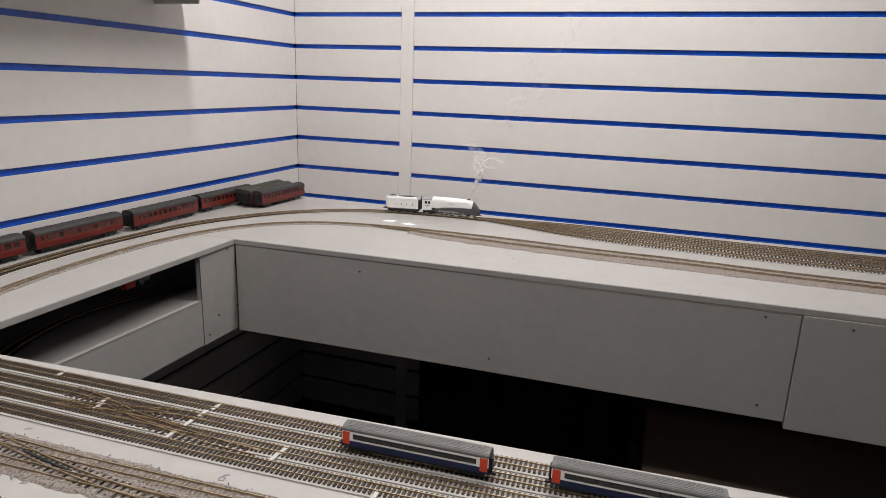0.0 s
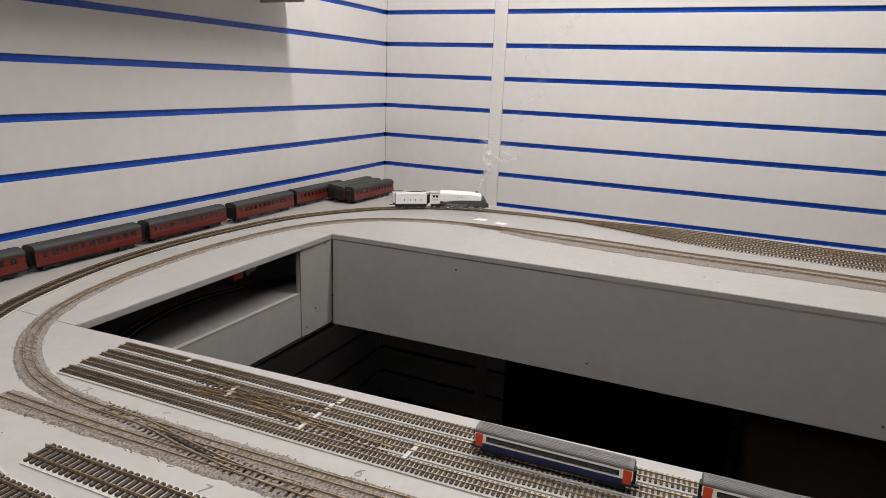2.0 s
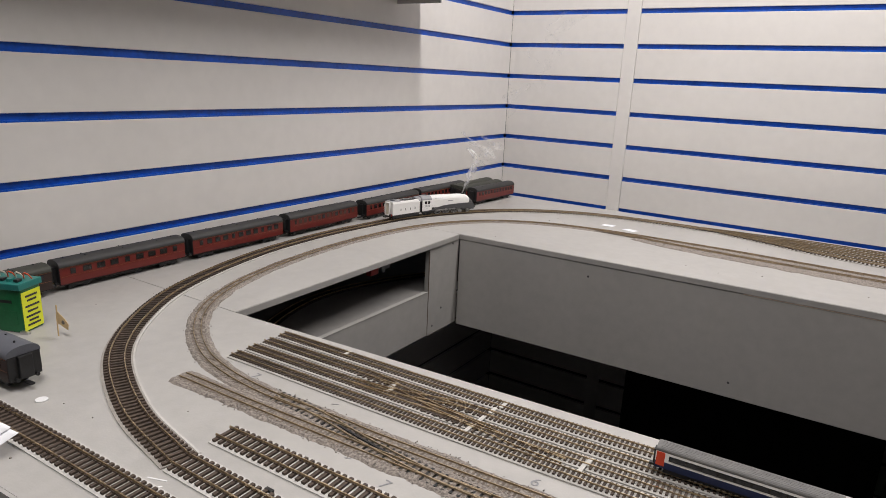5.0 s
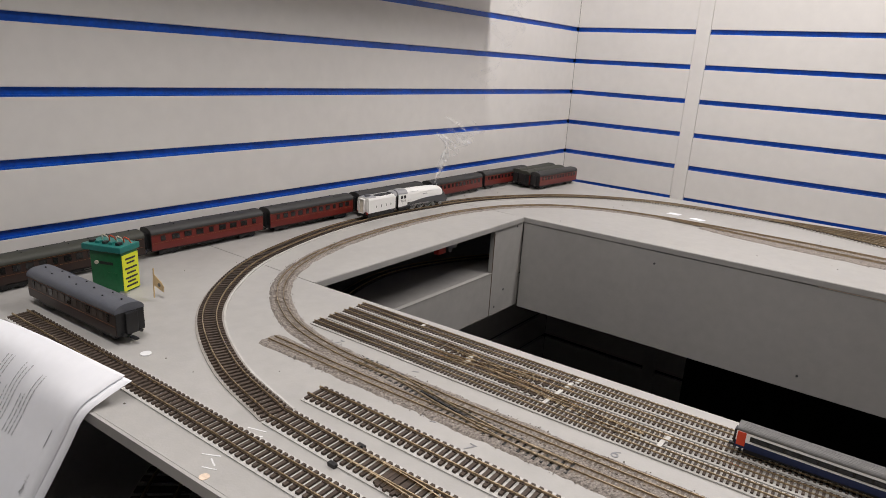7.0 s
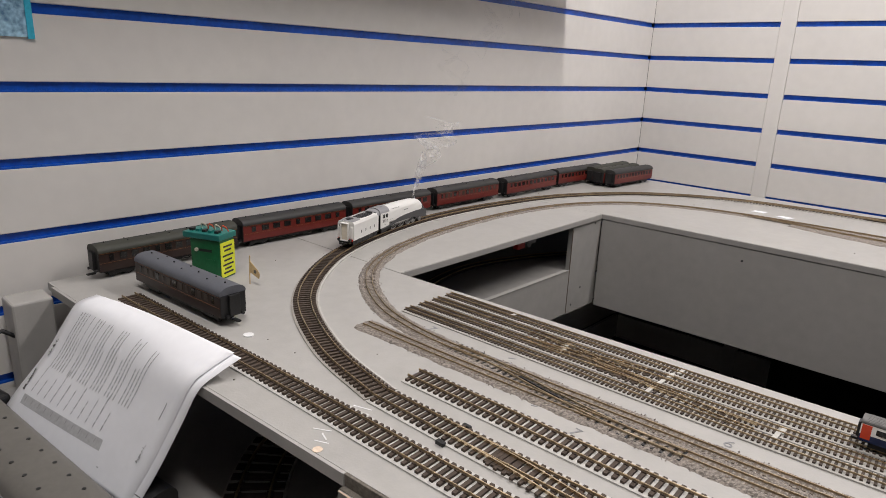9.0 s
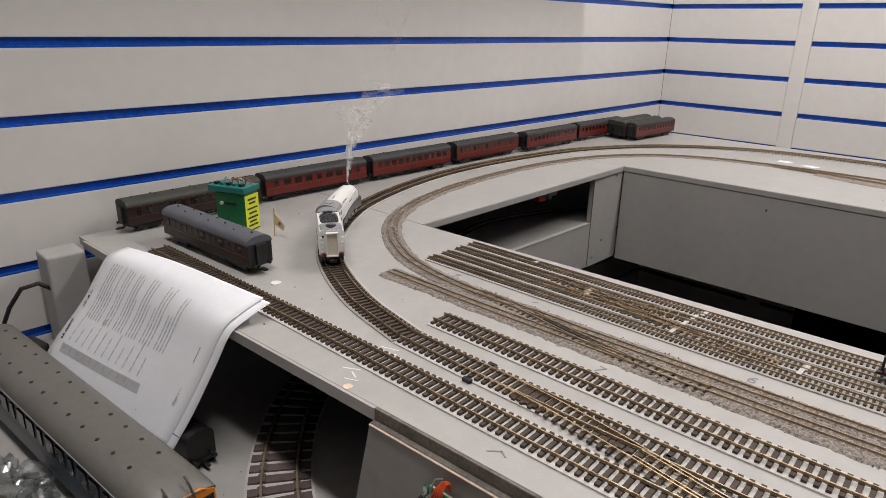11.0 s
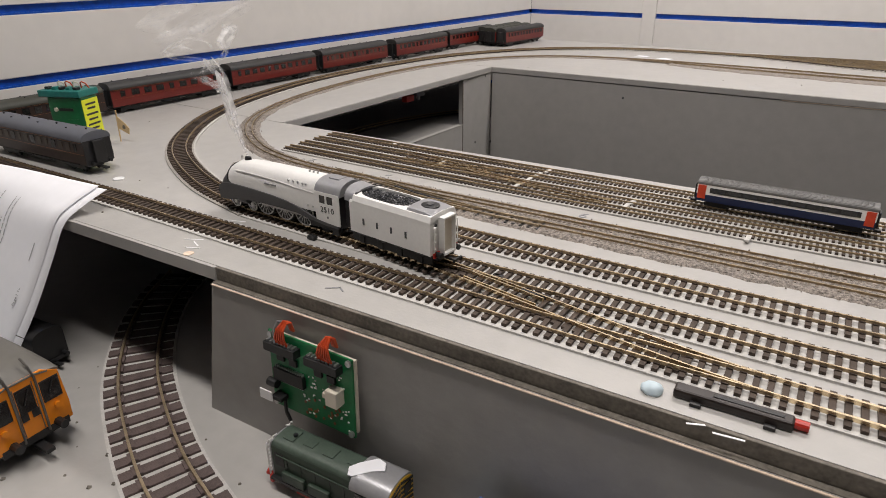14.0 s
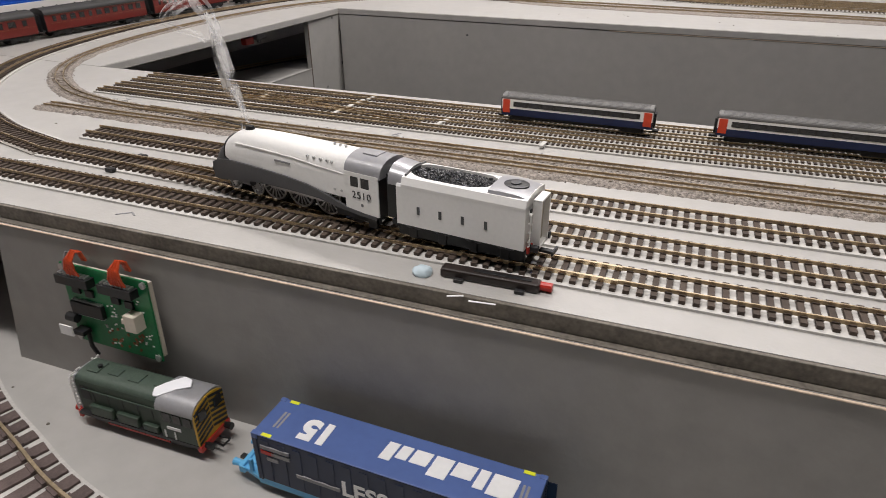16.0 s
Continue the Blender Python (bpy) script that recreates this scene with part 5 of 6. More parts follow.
cw = container_wagon()
cw.matrix_basis = pose(1.0095, 0.1625, DECK, 0, 0, 2.2)
ct = thing("shipping_container", "blue shipping container with white lettering on the roof", "container")
ct.matrix_basis = pose(1.0110, 0.1630, DECK + 0.0136, 0, 0, 2.2)
cl, cwid, ch = 0.0935, 0.0178, 0.0400
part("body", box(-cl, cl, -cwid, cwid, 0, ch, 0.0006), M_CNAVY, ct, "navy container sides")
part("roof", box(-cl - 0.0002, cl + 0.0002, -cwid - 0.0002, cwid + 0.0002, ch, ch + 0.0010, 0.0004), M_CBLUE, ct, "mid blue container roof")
for e in (-1, 1):
    for s in (-1, 1):
        part("corner_casting", box(min(e * (cl - 0.004), e * (cl + 0.0006)), max(e * (cl - 0.004), e * (cl + 0.0006)), min(s * (cwid - 0.003), s * (cwid + 0.0006)), max(s * (cwid - 0.003), s * (cwid + 0.0006)), ch - 0.003, ch + 0.0014, 0.0004), M_CBLUE, ct)
        part("yellow_mark", box(min(e * (cl - 0.014), e * (cl - 0.007)), max(e * (cl - 0.014), e * (cl - 0.007)), min(s * (cwid - 0.0026), s * cwid), max(s * (cwid - 0.0026), s * cwid), ch + 0.0008, ch + 0.0013), M_TINY, ct, "yellow corner mark")
        part("corner_post", box(min(e * (cl - 0.003), e * (cl + 0.0004)), max(e * (cl - 0.003), e * (cl + 0.0004)), min(s * (cwid - 0.002), s * (cwid + 0.0005)), max(s * (cwid - 0.002), s * (cwid + 0.0005)), 0, ch), M_CNAVY, ct)
words("15", 0.0235, M_TXTW, ct, pose(-0.0535, -0.001, ch + 0.00125, 0, 0, 180), "bold white number", 1.0, 0.0014)
# roof lettering as plain white bars
for x0, x1, hh in ((0.064, 0.080, 0.0165), (0.0555, 0.0620, 0.0150), (0.0405, 0.0535, 0.0112), (0.0265, 0.0385, 0.0165), (0.0130, 0.0245, 0.0112), (0.0035, 0.0110, 0.0112), (-0.0060, 0.0015, 0.0150)):
    bm = bmesh.new()
    extr(bm, [(x0, 0.0085), (x1, 0.0085), (x1 - 0.0016, 0.0085 - hh), (x0 - 0.0016, 0.0085 - hh)], ch + 0.0008, ch + 0.0013, "z")
    part("lettering_bar", bm, M_TXTW, ct)
for e in (-1, 1):
    for k in range(2):
        part("code_bar", box(e * 0.083 + k * 0.0028 - 0.001, e * 0.083 + k * 0.0028 + 0.0006, -0.0085, 0.0065, ch + 0.0008, ch + 0.0012), M_TXTG, ct)
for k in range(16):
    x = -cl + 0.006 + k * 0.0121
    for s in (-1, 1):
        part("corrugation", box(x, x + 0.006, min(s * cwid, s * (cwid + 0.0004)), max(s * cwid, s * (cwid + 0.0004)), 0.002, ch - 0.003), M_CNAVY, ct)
words("LESS", 0.0175, M_TXTW, ct, pose(-0.012, -cwid - 0.0006, 0.0175, 90, 0, 0), "white lettering", 1.0, 0.0005)
for x0, x1, z in ((-0.088, -0.066, 0.030), (-0.080, -0.066, 0.0255), (-0.084, -0.075, 0.0205), (-0.062, -0.030, 0.0135), (-0.012, 0.010, 0.0065)):
    part("print_bar", box(x0, x1, -cwid - 0.0009, -cwid, z, z + 0.0028), M_TXTG, ct, "small unreadable print")
part("print_bar", box(-0.088, -0.078, -cwid - 0.0009, -cwid, 0.0255, 0.0283), M_RED, ct, "small red print")

bw = thing("black_wagon", "black model wagon half hidden under the printed sheet", "wagon")
bw.matrix_basis = pose(0.385, 0.118, DECK, 0, 0, 8)
part("body", loft(bmesh.new(), [at_x(x, arch(0.0165, 0.0110, 0.034, 0.046, power=2.4)) for x in (-0.05, 0.05)]), M_BLACK, bw, smooth=True)
part("underframe", box(-0.05, 0.052, -0.0145, 0.0145, 0.0075, 0.0112), M_BLACK, bw)
for s in (-1, 1):
    part("buffer", cyl(bmesh.new(), (0.05, s * 0.011, 0.0125), (0.0575, s * 0.011, 0.0125), 0.0024, 10), M_BLACK, bw)
part("coupling", box(0.05, 0.061, -0.002, 0.002, 0.0055, 0.0075), M_BLACK, bw)
for x in (-0.03, 0.03):
    wheelset(bw, x, 0.0072, 0.0086)


# ---- small things on the layout ----
box_tin = thing("green_box", "green box with lemon label and teal board on top", "box")
box_tin.matrix_basis = pose(0.138, 0.346, TOP, 0, 0, 24)
part("body", box(-0.026, 0.026, -0.017, 0.017, 0.0, 0.060, 0.002), M_TIN, box_tin)
part("label", box(0.0262, 0.0268, -0.0160, 0.0160, 0.003, 0.056), M_TINY, box_tin, "lemon yellow label with dark print")
for z, w in ((0.048, 0.010), (0.042, 0.008), (0.034, 0.012), (0.027, 0.009), (0.020, 0.012), (0.014, 0.008), (0.008, 0.011)):
    part("print_bar", box(0.0267, 0.0272, -w, w, z, z + 0.0026), M_TXTD, box_tin)
part("slot_mark", box(-0.010, 0.012, -0.0174, -0.0168, 0.041, 0.045), M_BLACK, box_tin)
part("knob", cyl(bmesh.new(), (-0.014, -0.017, 0.043), (-0.014, -0.0195, 0.043), 0.0028, 10), M_CREAM, box_tin, "small pale knob")
part("flap", box(0.000, 0.018, -0.0175, -0.0169, 0.012, 0.030), M_TIN, box_tin)
part("top_board", box(-0.036, 0.028, -0.020, 0.020, 0.0602, 0.0690, 0.0010), M_TEAL, box_tin, "teal circuit board lying on top")
for i in range(5):
    part("component", box(-0.030 + i * 0.011, -0.024 + i * 0.011, -0.012, -0.004, 0.0690, 0.0728, 0.0004), M_TEAL if i % 2 else M_BLACK, box_tin)
for i in range(4):
    x = -0.022 + i * 0.012
    part("wire", tube(bmesh.new(), [(x, 0.006, 0.0690), (x + 0.001, 0.004, 0.0765), (x + 0.005, 0.002, 0.0785), (x + 0.009, 0.004, 0.0760), (x + 0.010, 0.008, 0.0690)], 0.0009, 6), M_WIRE if i % 2 else M_CREAM, box_tin, "looped wire", smooth=True)
part("clip", box(0.022, 0.034, -0.021, -0.015, 0.0, 0.004, 0.0005), M_STEEL, box_tin)

flag = thing("marker_flag", "small cream card flag on a thin wooden stick", "flag")
flag.matrix_basis = pose(0.209, 0.364, TOP, 0, 0, 12)
part("stick", tube(bmesh.new(), [(0, 0, 0), (0.0005, 0, 0.022), (0.002, 0, 0.044)], 0.0009, 6), M_WOOD, flag)
part("card", extr(bmesh.new(), [(0.0006, 0.019), (0.019, 0.012), (0.021, 0.020), (0.016, 0.026), (0.0016, 0.036)], -0.0004, 0.0004, "y"), M_WOOD, flag, "cream card pennant")
part("emblem", cyl(bmesh.new(), (0.012, -0.0007, 0.0215), (0.012, -0.0003, 0.0215), 0.0028, 10), M_EDGE, flag)

solid("white_disc", cyl(bmesh.new(), (0.368, 0.267, TOP), (0.368, 0.267, TOP + 0.0014), 0.0062, 20), M_TXTW, "small white plastic disc lying on the board", "disc")
for x, y, a in ((0.537, 1.576, 10), (0.600, 1.561, -8)):
    o = solid("paper_scrap", extr(bmesh.new(), [(-0.018, -0.008), (0.013, -0.012), (0.019, 0.008), (-0.009, 0.010)], 0.0002, 0.0012, "z"), M_PAPER, "small white paper scrap lying on the board", "paper scrap", group="paper scraps")
    o.matrix_basis = pose(x, y, TOP, 0, 0, a)
pm = thing("point_motor", "black point motor strip with a red end lying on the board", "point motor")
pm.matrix_basis = pose(1.050, 0.2270, TOP, 0, 0, 4)
part("case", box(-0.033, 0.029, -0.0046, 0.0046, 0.0002, 0.0062, 0.0014), M_PMOTOR, pm)
part("red_end", cyl(bmesh.new(), (0.029, 0.001, 0.0032), (0.036, 0.001, 0.0032), 0.0028, 12), M_RED, pm, "red plastic end cap")
part("groove", box(-0.012, 0.024, -0.0015, 0.0015, 0.0060, 0.0066, 0.0002), M_BLACK, pm)
for x in (-0.020, 0.018):
    part("lug", box(x - 0.003, x + 0.003, -0.0085, -0.0050, 0.0002, 0.0024, 0.0004), M_BLACK, pm)
bm = bmesh.new()
bmesh.ops.create_icosphere(bm, subdivisions=3, radius=1)
for v in bm.verts:
    k = 1 + 0.15 * noise.noise(v.co * 1.7)
    v.co = Vector((v.co.x * 0.0066 * k, v.co.y * 0.0058 * k, max(v.co.z, -0.35) * 0.0042 * k + 0.0014))
o = solid("putty_blob", bm, M_PUTTY, "pale blue putty blob stuck on the board", "putty", smooth=True)
o.matrix_basis = pose(1.0060, 0.2195, TOP)
# chalk and pencil marks
marks = thing("handwritten_marks", "pencil numbers and white chalk marks on the board", "marks")
for t, x, y, a in (("7", 0.753, 0.372, 15), ("6", 0.861, 0.457, 10), ("7", 0.50, 0.4445, 20)):
    words(t, 0.018, M_TXTG, marks, pose(x, y, TOP + 0.0003, 0, 0, a - 20), "pencilled number")
for x, y, a, l in ((0.588, 0.258, 20, 0.020), (0.598, 0.252, 40, 0.008), (0.592, 0.207, 30, 0.018), (0.602, 0.202, -20, 0.012), (0.607, 0.195, 25, 0.014), (1.035, 0.2035, 25, 0.010), (1.052, 0.203, 10, 0.016), (0.64, 0.335, 15, 0.016)):
    o = part("chalk_stroke", box(-l / 2, l / 2, -0.0007, 0.0007, 0.0001, 0.0004), M_TXTW, marks)
    o.matrix_basis = pose(x, y, TOP, 0, 0, a)
for x, y, a, l in ((0.762, 0.209, 40, 0.012), (0.769, 0.211, -30, 0.008), (0.70, 0.383, 20, 0.007), (0.62, 0.452, 30, 0.008), (0.55, 0.559, 25, 0.012)):
    o = part("pencil_stroke", box(-l / 2, l / 2, -0.0007, 0.0007, 0.0001, 0.0004), M_TXTG, marks)
    o.matrix_basis = pose(x, y, TOP, 0, 0, a)
o = part("knot", cyl(bmesh.new(), (0.614, 0.186, TOP - 0.0005), (0.614, 0.186, TOP + 0.0004), 0.0045, 14), M_RAWWOOD, marks, "pale worn wood spot")
rnd = random.Random(4)
specks = bmesh.new()
for _ in range(60):
    x, y = rnd.uniform(0.05, 1.4), rnd.choice((rnd.uniform(0.19, 0.55), rnd.uniform(1.25, 1.6)))
    r = rnd.uniform(0.0006, 0.0017)
    cyl(specks, (x, y, TOP), (x + r * 0.3, y, TOP + r * 0.7), r, 5, r * 0.5)
flakes = bmesh.new()
for _ in range(26):
    x, y = rnd.uniform(0.45, 0.75), rnd.uniform(0.02, 0.16)
    r = rnd.uniform(0.0008, 0.0026)
    cyl(flakes, (x, y, DECK), (x + r * 0.4, y, DECK + r * 0.4), r, 5, r * 0.6)
solid("paint_flakes", flakes, M_EDGE, "scattered dark flakes on the lower shelf", "flakes", kind="stuff")
solid("crumbs", specks, M_EDGE, "scattered dark crumbs on the grey board", "crumbs", kind="stuff")

# circuit board on the front fascia
pcb = thing("circuit_board", "green circuit board with black connectors and orange wires on the fascia", "circuit board")
pcb.matrix_basis = pose(0.7650, 0.1760, 0.8335, 88, 0, 2.86) @ Matrix.Diagonal((0.92, 1.06, 1.0, 1.0))
W, Hh = 0.0455, 0.0325
part("board", box(-W, W, -Hh, Hh, 0, 0.0016), M_PCB, pcb)
part("backing", box(-W + 0.004, W + 0.0012, -Hh + 0.004, Hh - 0.001, -0.0030, -0.0002), M_CREAM, pcb, "pale plastic backing tray")
for x0 in (-0.044, 0.0015):
    part("connector", box(x0, x0 + 0.0345, 0.0195, 0.0265, 0.0016, 0.0095, 0.0004), M_BLACK, pcb, "black screw terminal block")
    for k in range(8):
        part("terminal", box(x0 + 0.002 + k * 0.0040, x0 + 0.0045 + k * 0.0040, 0.0265, 0.0280, 0.0030, 0.0075), M_STEEL, pcb)
for x0, n in ((-0.030, 5), (0.016, 6)):
    for k in range(n):
        x = x0 + k * 0.0026
        xm = x0 + 0.007 + (x - x0) * 0.35
        part("wire", tube(bmesh.new(), [(x, 0.026, 0.0058), (x, 0.033, 0.0085), (0.5 * (x + xm), 0.0405, 0.0090), (xm, 0.0455 + 0.0012 * (k % 2), 0.0050), (xm, 0.0440, 0.0002), (xm, 0.036, -0.0024)], 0.0010, 6), M_WIRE, pcb, "orange looped wire", smooth=True)
part("wire", tube(bmesh.new(), [(-0.034, 0.026, 0.0055), (-0.034, 0.036, 0.006), (-0.032, 0.0430, 0.003), (-0.031, 0.040, -0.004)], 0.0010, 6), M_TXTG, pcb, "grey wire", smooth=True)
part("chip", box(-0.040, -0.006, -0.0065, 0.0035, 0.0016, 0.0055, 0.0003), M_BLACK, pcb)
bm = bmesh.new()
for k in range(13):
    for y in (-0.0080, 0.0036):
        bx(bm, -0.0385 + k * 0.0025, -0.0373 + k * 0.0025, y, y + 0.0014, 0.0016, 0.0040)
part("chip_pins", bm, M_STEEL, pcb)
for x, y in ((-0.032, 0.013), (-0.018, 0.012), (0.010, 0.012), (0.024, 0.011)):
    part("chip", box(x - 0.0042, x + 0.0042, y - 0.0028, y + 0.0028, 0.0016, 0.0036, 0.0002), M_BLACK, pcb)
part("capacitor", cyl(bmesh.new(), (-0.046, -0.0105, 0.0055), (-0.036, -0.0105, 0.0055), 0.0036, 14), M_BLACK, pcb)
part("regulator", box(-0.0510, -0.0370, -0.0230, -0.0150, 0.0110, 0.0122), M_TXTW, pcb, "bright steel heat tab")
part("regulator_body", box(-0.040, -0.028, -0.0225, -0.0190, 0.0018, 0.0100, 0.0004), M_BLACK, pcb)
part("relay", box(0.024, 0.036, -0.0060, 0.0070, 0.0016, 0.0110, 0.0006), M_CREAM, pcb, "cream relay block")
part("relay_plug", box(0.019, 0.024, -0.0020, 0.0020, 0.0040, 0.0090, 0.0004), M_CREAM, pcb)
bm = bmesh.new()
rnd = random.Random(8)
for _ in range(46):
    x, y = rnd.uniform(-0.010, 0.040), rnd.choice((rnd.uniform(-0.030, -0.010), rnd.uniform(-0.006, 0.016)))
    bx(bm, x, x + rnd.uniform(0.0008, 0.0026), y, y + 0.0010, 0.0016, 0.0022)
tagged(part("components", bm, M_WHITE, pcb), kind="stuff")
bm = bmesh.new()
for _ in range(22):
    x, y = rnd.uniform(-0.012, 0.034), rnd.uniform(-0.029, -0.012)
    cyl(bm, (x, y, 0.0016), (x, y, 0.0021), 0.0013, 8)
tagged(part("solder_pads", bm, M_GOLD, pcb), kind="stuff")
for x in (-W + 0.003, W - 0.003):
    for y in (-Hh + 0.003, Hh - 0.003):
        part("screw", cyl(bmesh.new(), (x, y, 0.0016), (x, y, 0.0034), 0.0026, 12), M_STEEL, pcb)
part("lead", tube(bmesh.new(), [(-0.030, -0.022, 0.004), (-0.030, -0.034, 0.004), (-0.028, -0.043, 0.002)], 0.0016, 6), M_BLACK, pcb, smooth=True)


# printed sheets hanging over the board edge behind the railcar
LEFT_EDGE = [(0.149, 0.177, 0.9120), (0.147, 0.153, 0.9055), (0.141, 0.136, 0.880), (0.134, 0.115, 0.845), (0.127, 0.079, 0.802), (0.123, 0.056, 0.771)]
RIGHT_EDGE = [(0.443, 0.207, 0.9245), (0.440, 0.183, 0.9140), (0.436, 0.163, 0.9000), (0.429, 0.147, 0.866), (0.418, 0.122, 0.814), (0.408, 0.098, 0.772)]


def along(edge, v):
    """A smooth point on a sheet's side edge; v runs from the top corner to the bottom one."""
    n = len(edge) - 1
    k = min(int(v * n), n - 1)
    f = v * n - k
    a, b, c, d = (Vector(edge[min(max(i, 0), n)]) for i in (k - 1, k, k + 1, k + 2))
    return 0.5 * (2 * b + (c - a) * f + (2 * a - 5 * b + 4 * c - d) * f * f + (3 * b - a - 3 * c + d) * f ** 3)


def place(u, v, off=(0, 0, 0)):
    p = along(LEFT_EDGE, v) * (1 - u) + along(RIGHT_EDGE, v) * u + Vector(off)
    p.z += 0.003 * math.sin(math.pi * u) * (1 - v) + 0.0012 * math.sin(5 * u + 3 * v)
    return p


def sheet(label, off):
    n, m = 18, 26
    V = [place(i / n, j / m, off) for i in range(n + 1) for j in range(m + 1)]
    Fc = [(i * (m + 1) + j, i * (m + 1) + j + 1, (i + 1) * (m + 1) + j + 1, (i + 1) * (m + 1) + j) for i in range(n) for j in range(m)]
    me = bpy.data.meshes.new("printed_sheet")
    me.from_pydata(V, [], Fc)
    me.materials.append(M_PAPER)
    for q in me.polygons:
        q.use_smooth = True
    ob = tagged(new("printed_sheet", me), label, "paper")
    so = ob.modifiers.new("thick", "SOLIDIFY")
    so.thickness, so.offset = 0.0003, 0.0
    return ob


sheet("white printed paper sheet underneath another", (0.012, 0.0010, -0.0022))
page = sheet("white sheet printed with grey text hanging behind the railcar", (0, 0, 0))
rnd = random.Random(21)


def lie(u, v):
    """Across, down and outward directions of the sheet at (u, v)."""
    across = (place(u + 0.01, v) - place(u - 0.01, v)).normalized()
    down = (place(u, min(v + 0.01, 1)) - place(u, v - 0.01)).normalized()
    out = down.cross(across).normalized()
    return across, down, out if out.z > 0 else -out


def stripe(bm, u0, v0, u1, v1, half):
    k = max(1, int((place(u1, v1) - place(u0, v0)).length / 0.008))
    d = (place(u1, v1) - place(u0, v0)).normalized()
    rows = []
    for i in range(k + 1):
        u, v = u0 + (u1 - u0) * i / k, v0 + (v1 - v0) * i / k
        out = lie(u, v)[2]
        w = d.cross(out).normalized() * half
        p = place(u, v) + out * 0.0006
        rows.append((bm.verts.new(p - w), bm.verts.new(p + w)))
    for (a, b), (c, e) in zip(rows, rows[1:]):
        bm.faces.new((a, c, e, b))


# the print reads from the lower edge up; its lines step across the sheet
bm = bmesh.new()
for k in range(30):
    u, v, end = 0.105 + 0.0215 * k, 0.655, 0.255 + rnd.choice((0, 0, 0, 0.03, 0.20))
    if k in (6, 10, 15, 20, 25):
        continue
    while v > end:
        ln = rnd.uniform(0.012, 0.045)
        stripe(bm, u, v, u, max(end, v - ln), 0.00062)
        v -= ln + 0.009
part("text_line", bm, M_PRINT, page, "small grey print")
bm = bmesh.new()
for k in range(11):
    u, v = 0.10 + 0.055 * k, 0.83
    stripe(bm, u, v, u, v - 0.022, 0.0006)
    v = 0.775
    while v > (0.70 if k % 3 else 0.66):
        ln = rnd.uniform(0.014, 0.035)
        stripe(bm, u, v, u, v - ln, 0.0006)
        v -= ln + 0.009
part("table_text", bm, M_PRINT, page, "small grey print")
bm = bmesh.new()
stripe(bm, 0.075, 0.825, 0.70, 0.825, 0.0060)
for q in bm.verts:
    q.co -= Vector((0, -0.0002, 0.0002))
part("shaded_band", bm, M_BAND, page, "grey shaded table row")


def printed(body, size, u, v, material, label, bold=0.0):
    across, down, out = lie(u, v)
    m = Matrix.Translation(place(u, v) + out * 0.0010) @ Matrix((-down, -across, out)).transposed().to_4x4()
    return words(body, size, material, page, m, label, 1.05, bold)


printed("BR classes", 0.0066, 0.036, 0.735, M_TXTD, "bold dark heading", 0.00018)
printed("121 & 122", 0.0066, 0.036, 0.555, M_TXTD, "bold dark heading", 0.00018)
printed("Page | 15", 0.0052, 0.925, 0.775, M_TXTG, "small page number")
bm = bmesh.new()
stripe(bm, 0.925, 0.64, 0.925, 0.56, 0.0006)
part("page_line", bm, M_PRINT, page)

# crumpled clear bag on the lower shelf
bm = bmesh.new()
bmesh.ops.create_icosphere(bm, subdivisions=5, radius=1)
for v in bm.verts:
    c = v.co.copy()
    k = 1 + 0.22 * noise.noise(c * 2.2) + 0.16 * noise.cell(c * 4.0) + 0.12 * noise.noise(c * 7)
    v.co = Vector((c.x * 0.085 * k, c.y * 0.050 * k, max(c.z, -0.25) * 0.034 * k + 0.012))
    v.co.z = max(v.co.z, 0.0008)
o = solid("plastic_bag", bm, M_FILM, "crumpled clear plastic bag lying on the lower shelf", "bag")
o.matrix_basis = pose(0.365, -0.055, DECK, 0, 0, 10)
for i, (x, y, m) in enumerate(((0.35, -0.05, M_CARD), (0.385, -0.045, M_WOOD))):
    o = solid("packed_part", box(-0.022, 0.022, -0.009, 0.009, 0.001, 0.012, 0.002), m, "small brown part inside the clear bag", "model part")
    o.matrix_basis = pose(x, y, DECK, 0, 0, 20 + 35 * i)

# shelf and poster on the left wall, cable by the post
shelf = thing("wall_shelf", "pale grey shelf fixed to the slatwall", "shelf")
part("board", box(XL + 0.0005, 0.160, -0.45, 1.458, 1.452, 1.476, 0.002), M_WALL, shelf)
part("bracket", box(XL + 0.0005, 0.130, 1.36, 1.366, 1.43, 1.452, 0.001), M_STEEL, shelf)
poster = thing("wall_poster", "glossy poster of blue sky on the wall", "poster")
part("sheet", box(XL + 0.0005, XL + 0.0035, -0.12, 0.182, 1.232, 1.44), mat("blue_poster_print", (0.02, 0.16, 0.50), 0.2, vary=0.5, scale=14, second=(0.35, 0.55, 0.75)), poster)
part("edge", box(XL + 0.0005, XL + 0.0045, 0.178, 0.186, 1.230, 1.44), mat("cyan_edge", (0.05, 0.45, 0.65), 0.3), poster)
solid("black_cable", tube(bmesh.new(), [(0.02, 0.020, 0.7505), (0.045, 0.032, 0.790), (0.058, 0.048, 0.833), (0.060, 0.065, 0.856), (0.060, 0.086, 0.858), (0.062, 0.109, 0.839), (0.064, 0.128, 0.800), (0.066, 0.133, 0.789), (0.070, 0.136, 0.7505)], 0.0030, 8), M_BLACK, "black cable arching beside the post", "cable", smooth=True)
ad = thing("power_adapter", "black power plug with a ribbed cable collar on the lower shelf", "plug")
ad.matrix_basis = pose(0.105, 0.050, DECK, 0, 0, 12)
part("body", box(-0.022, 0.022, -0.018, 0.018, 0.0, 0.050, 0.004), M_BLACK, ad)
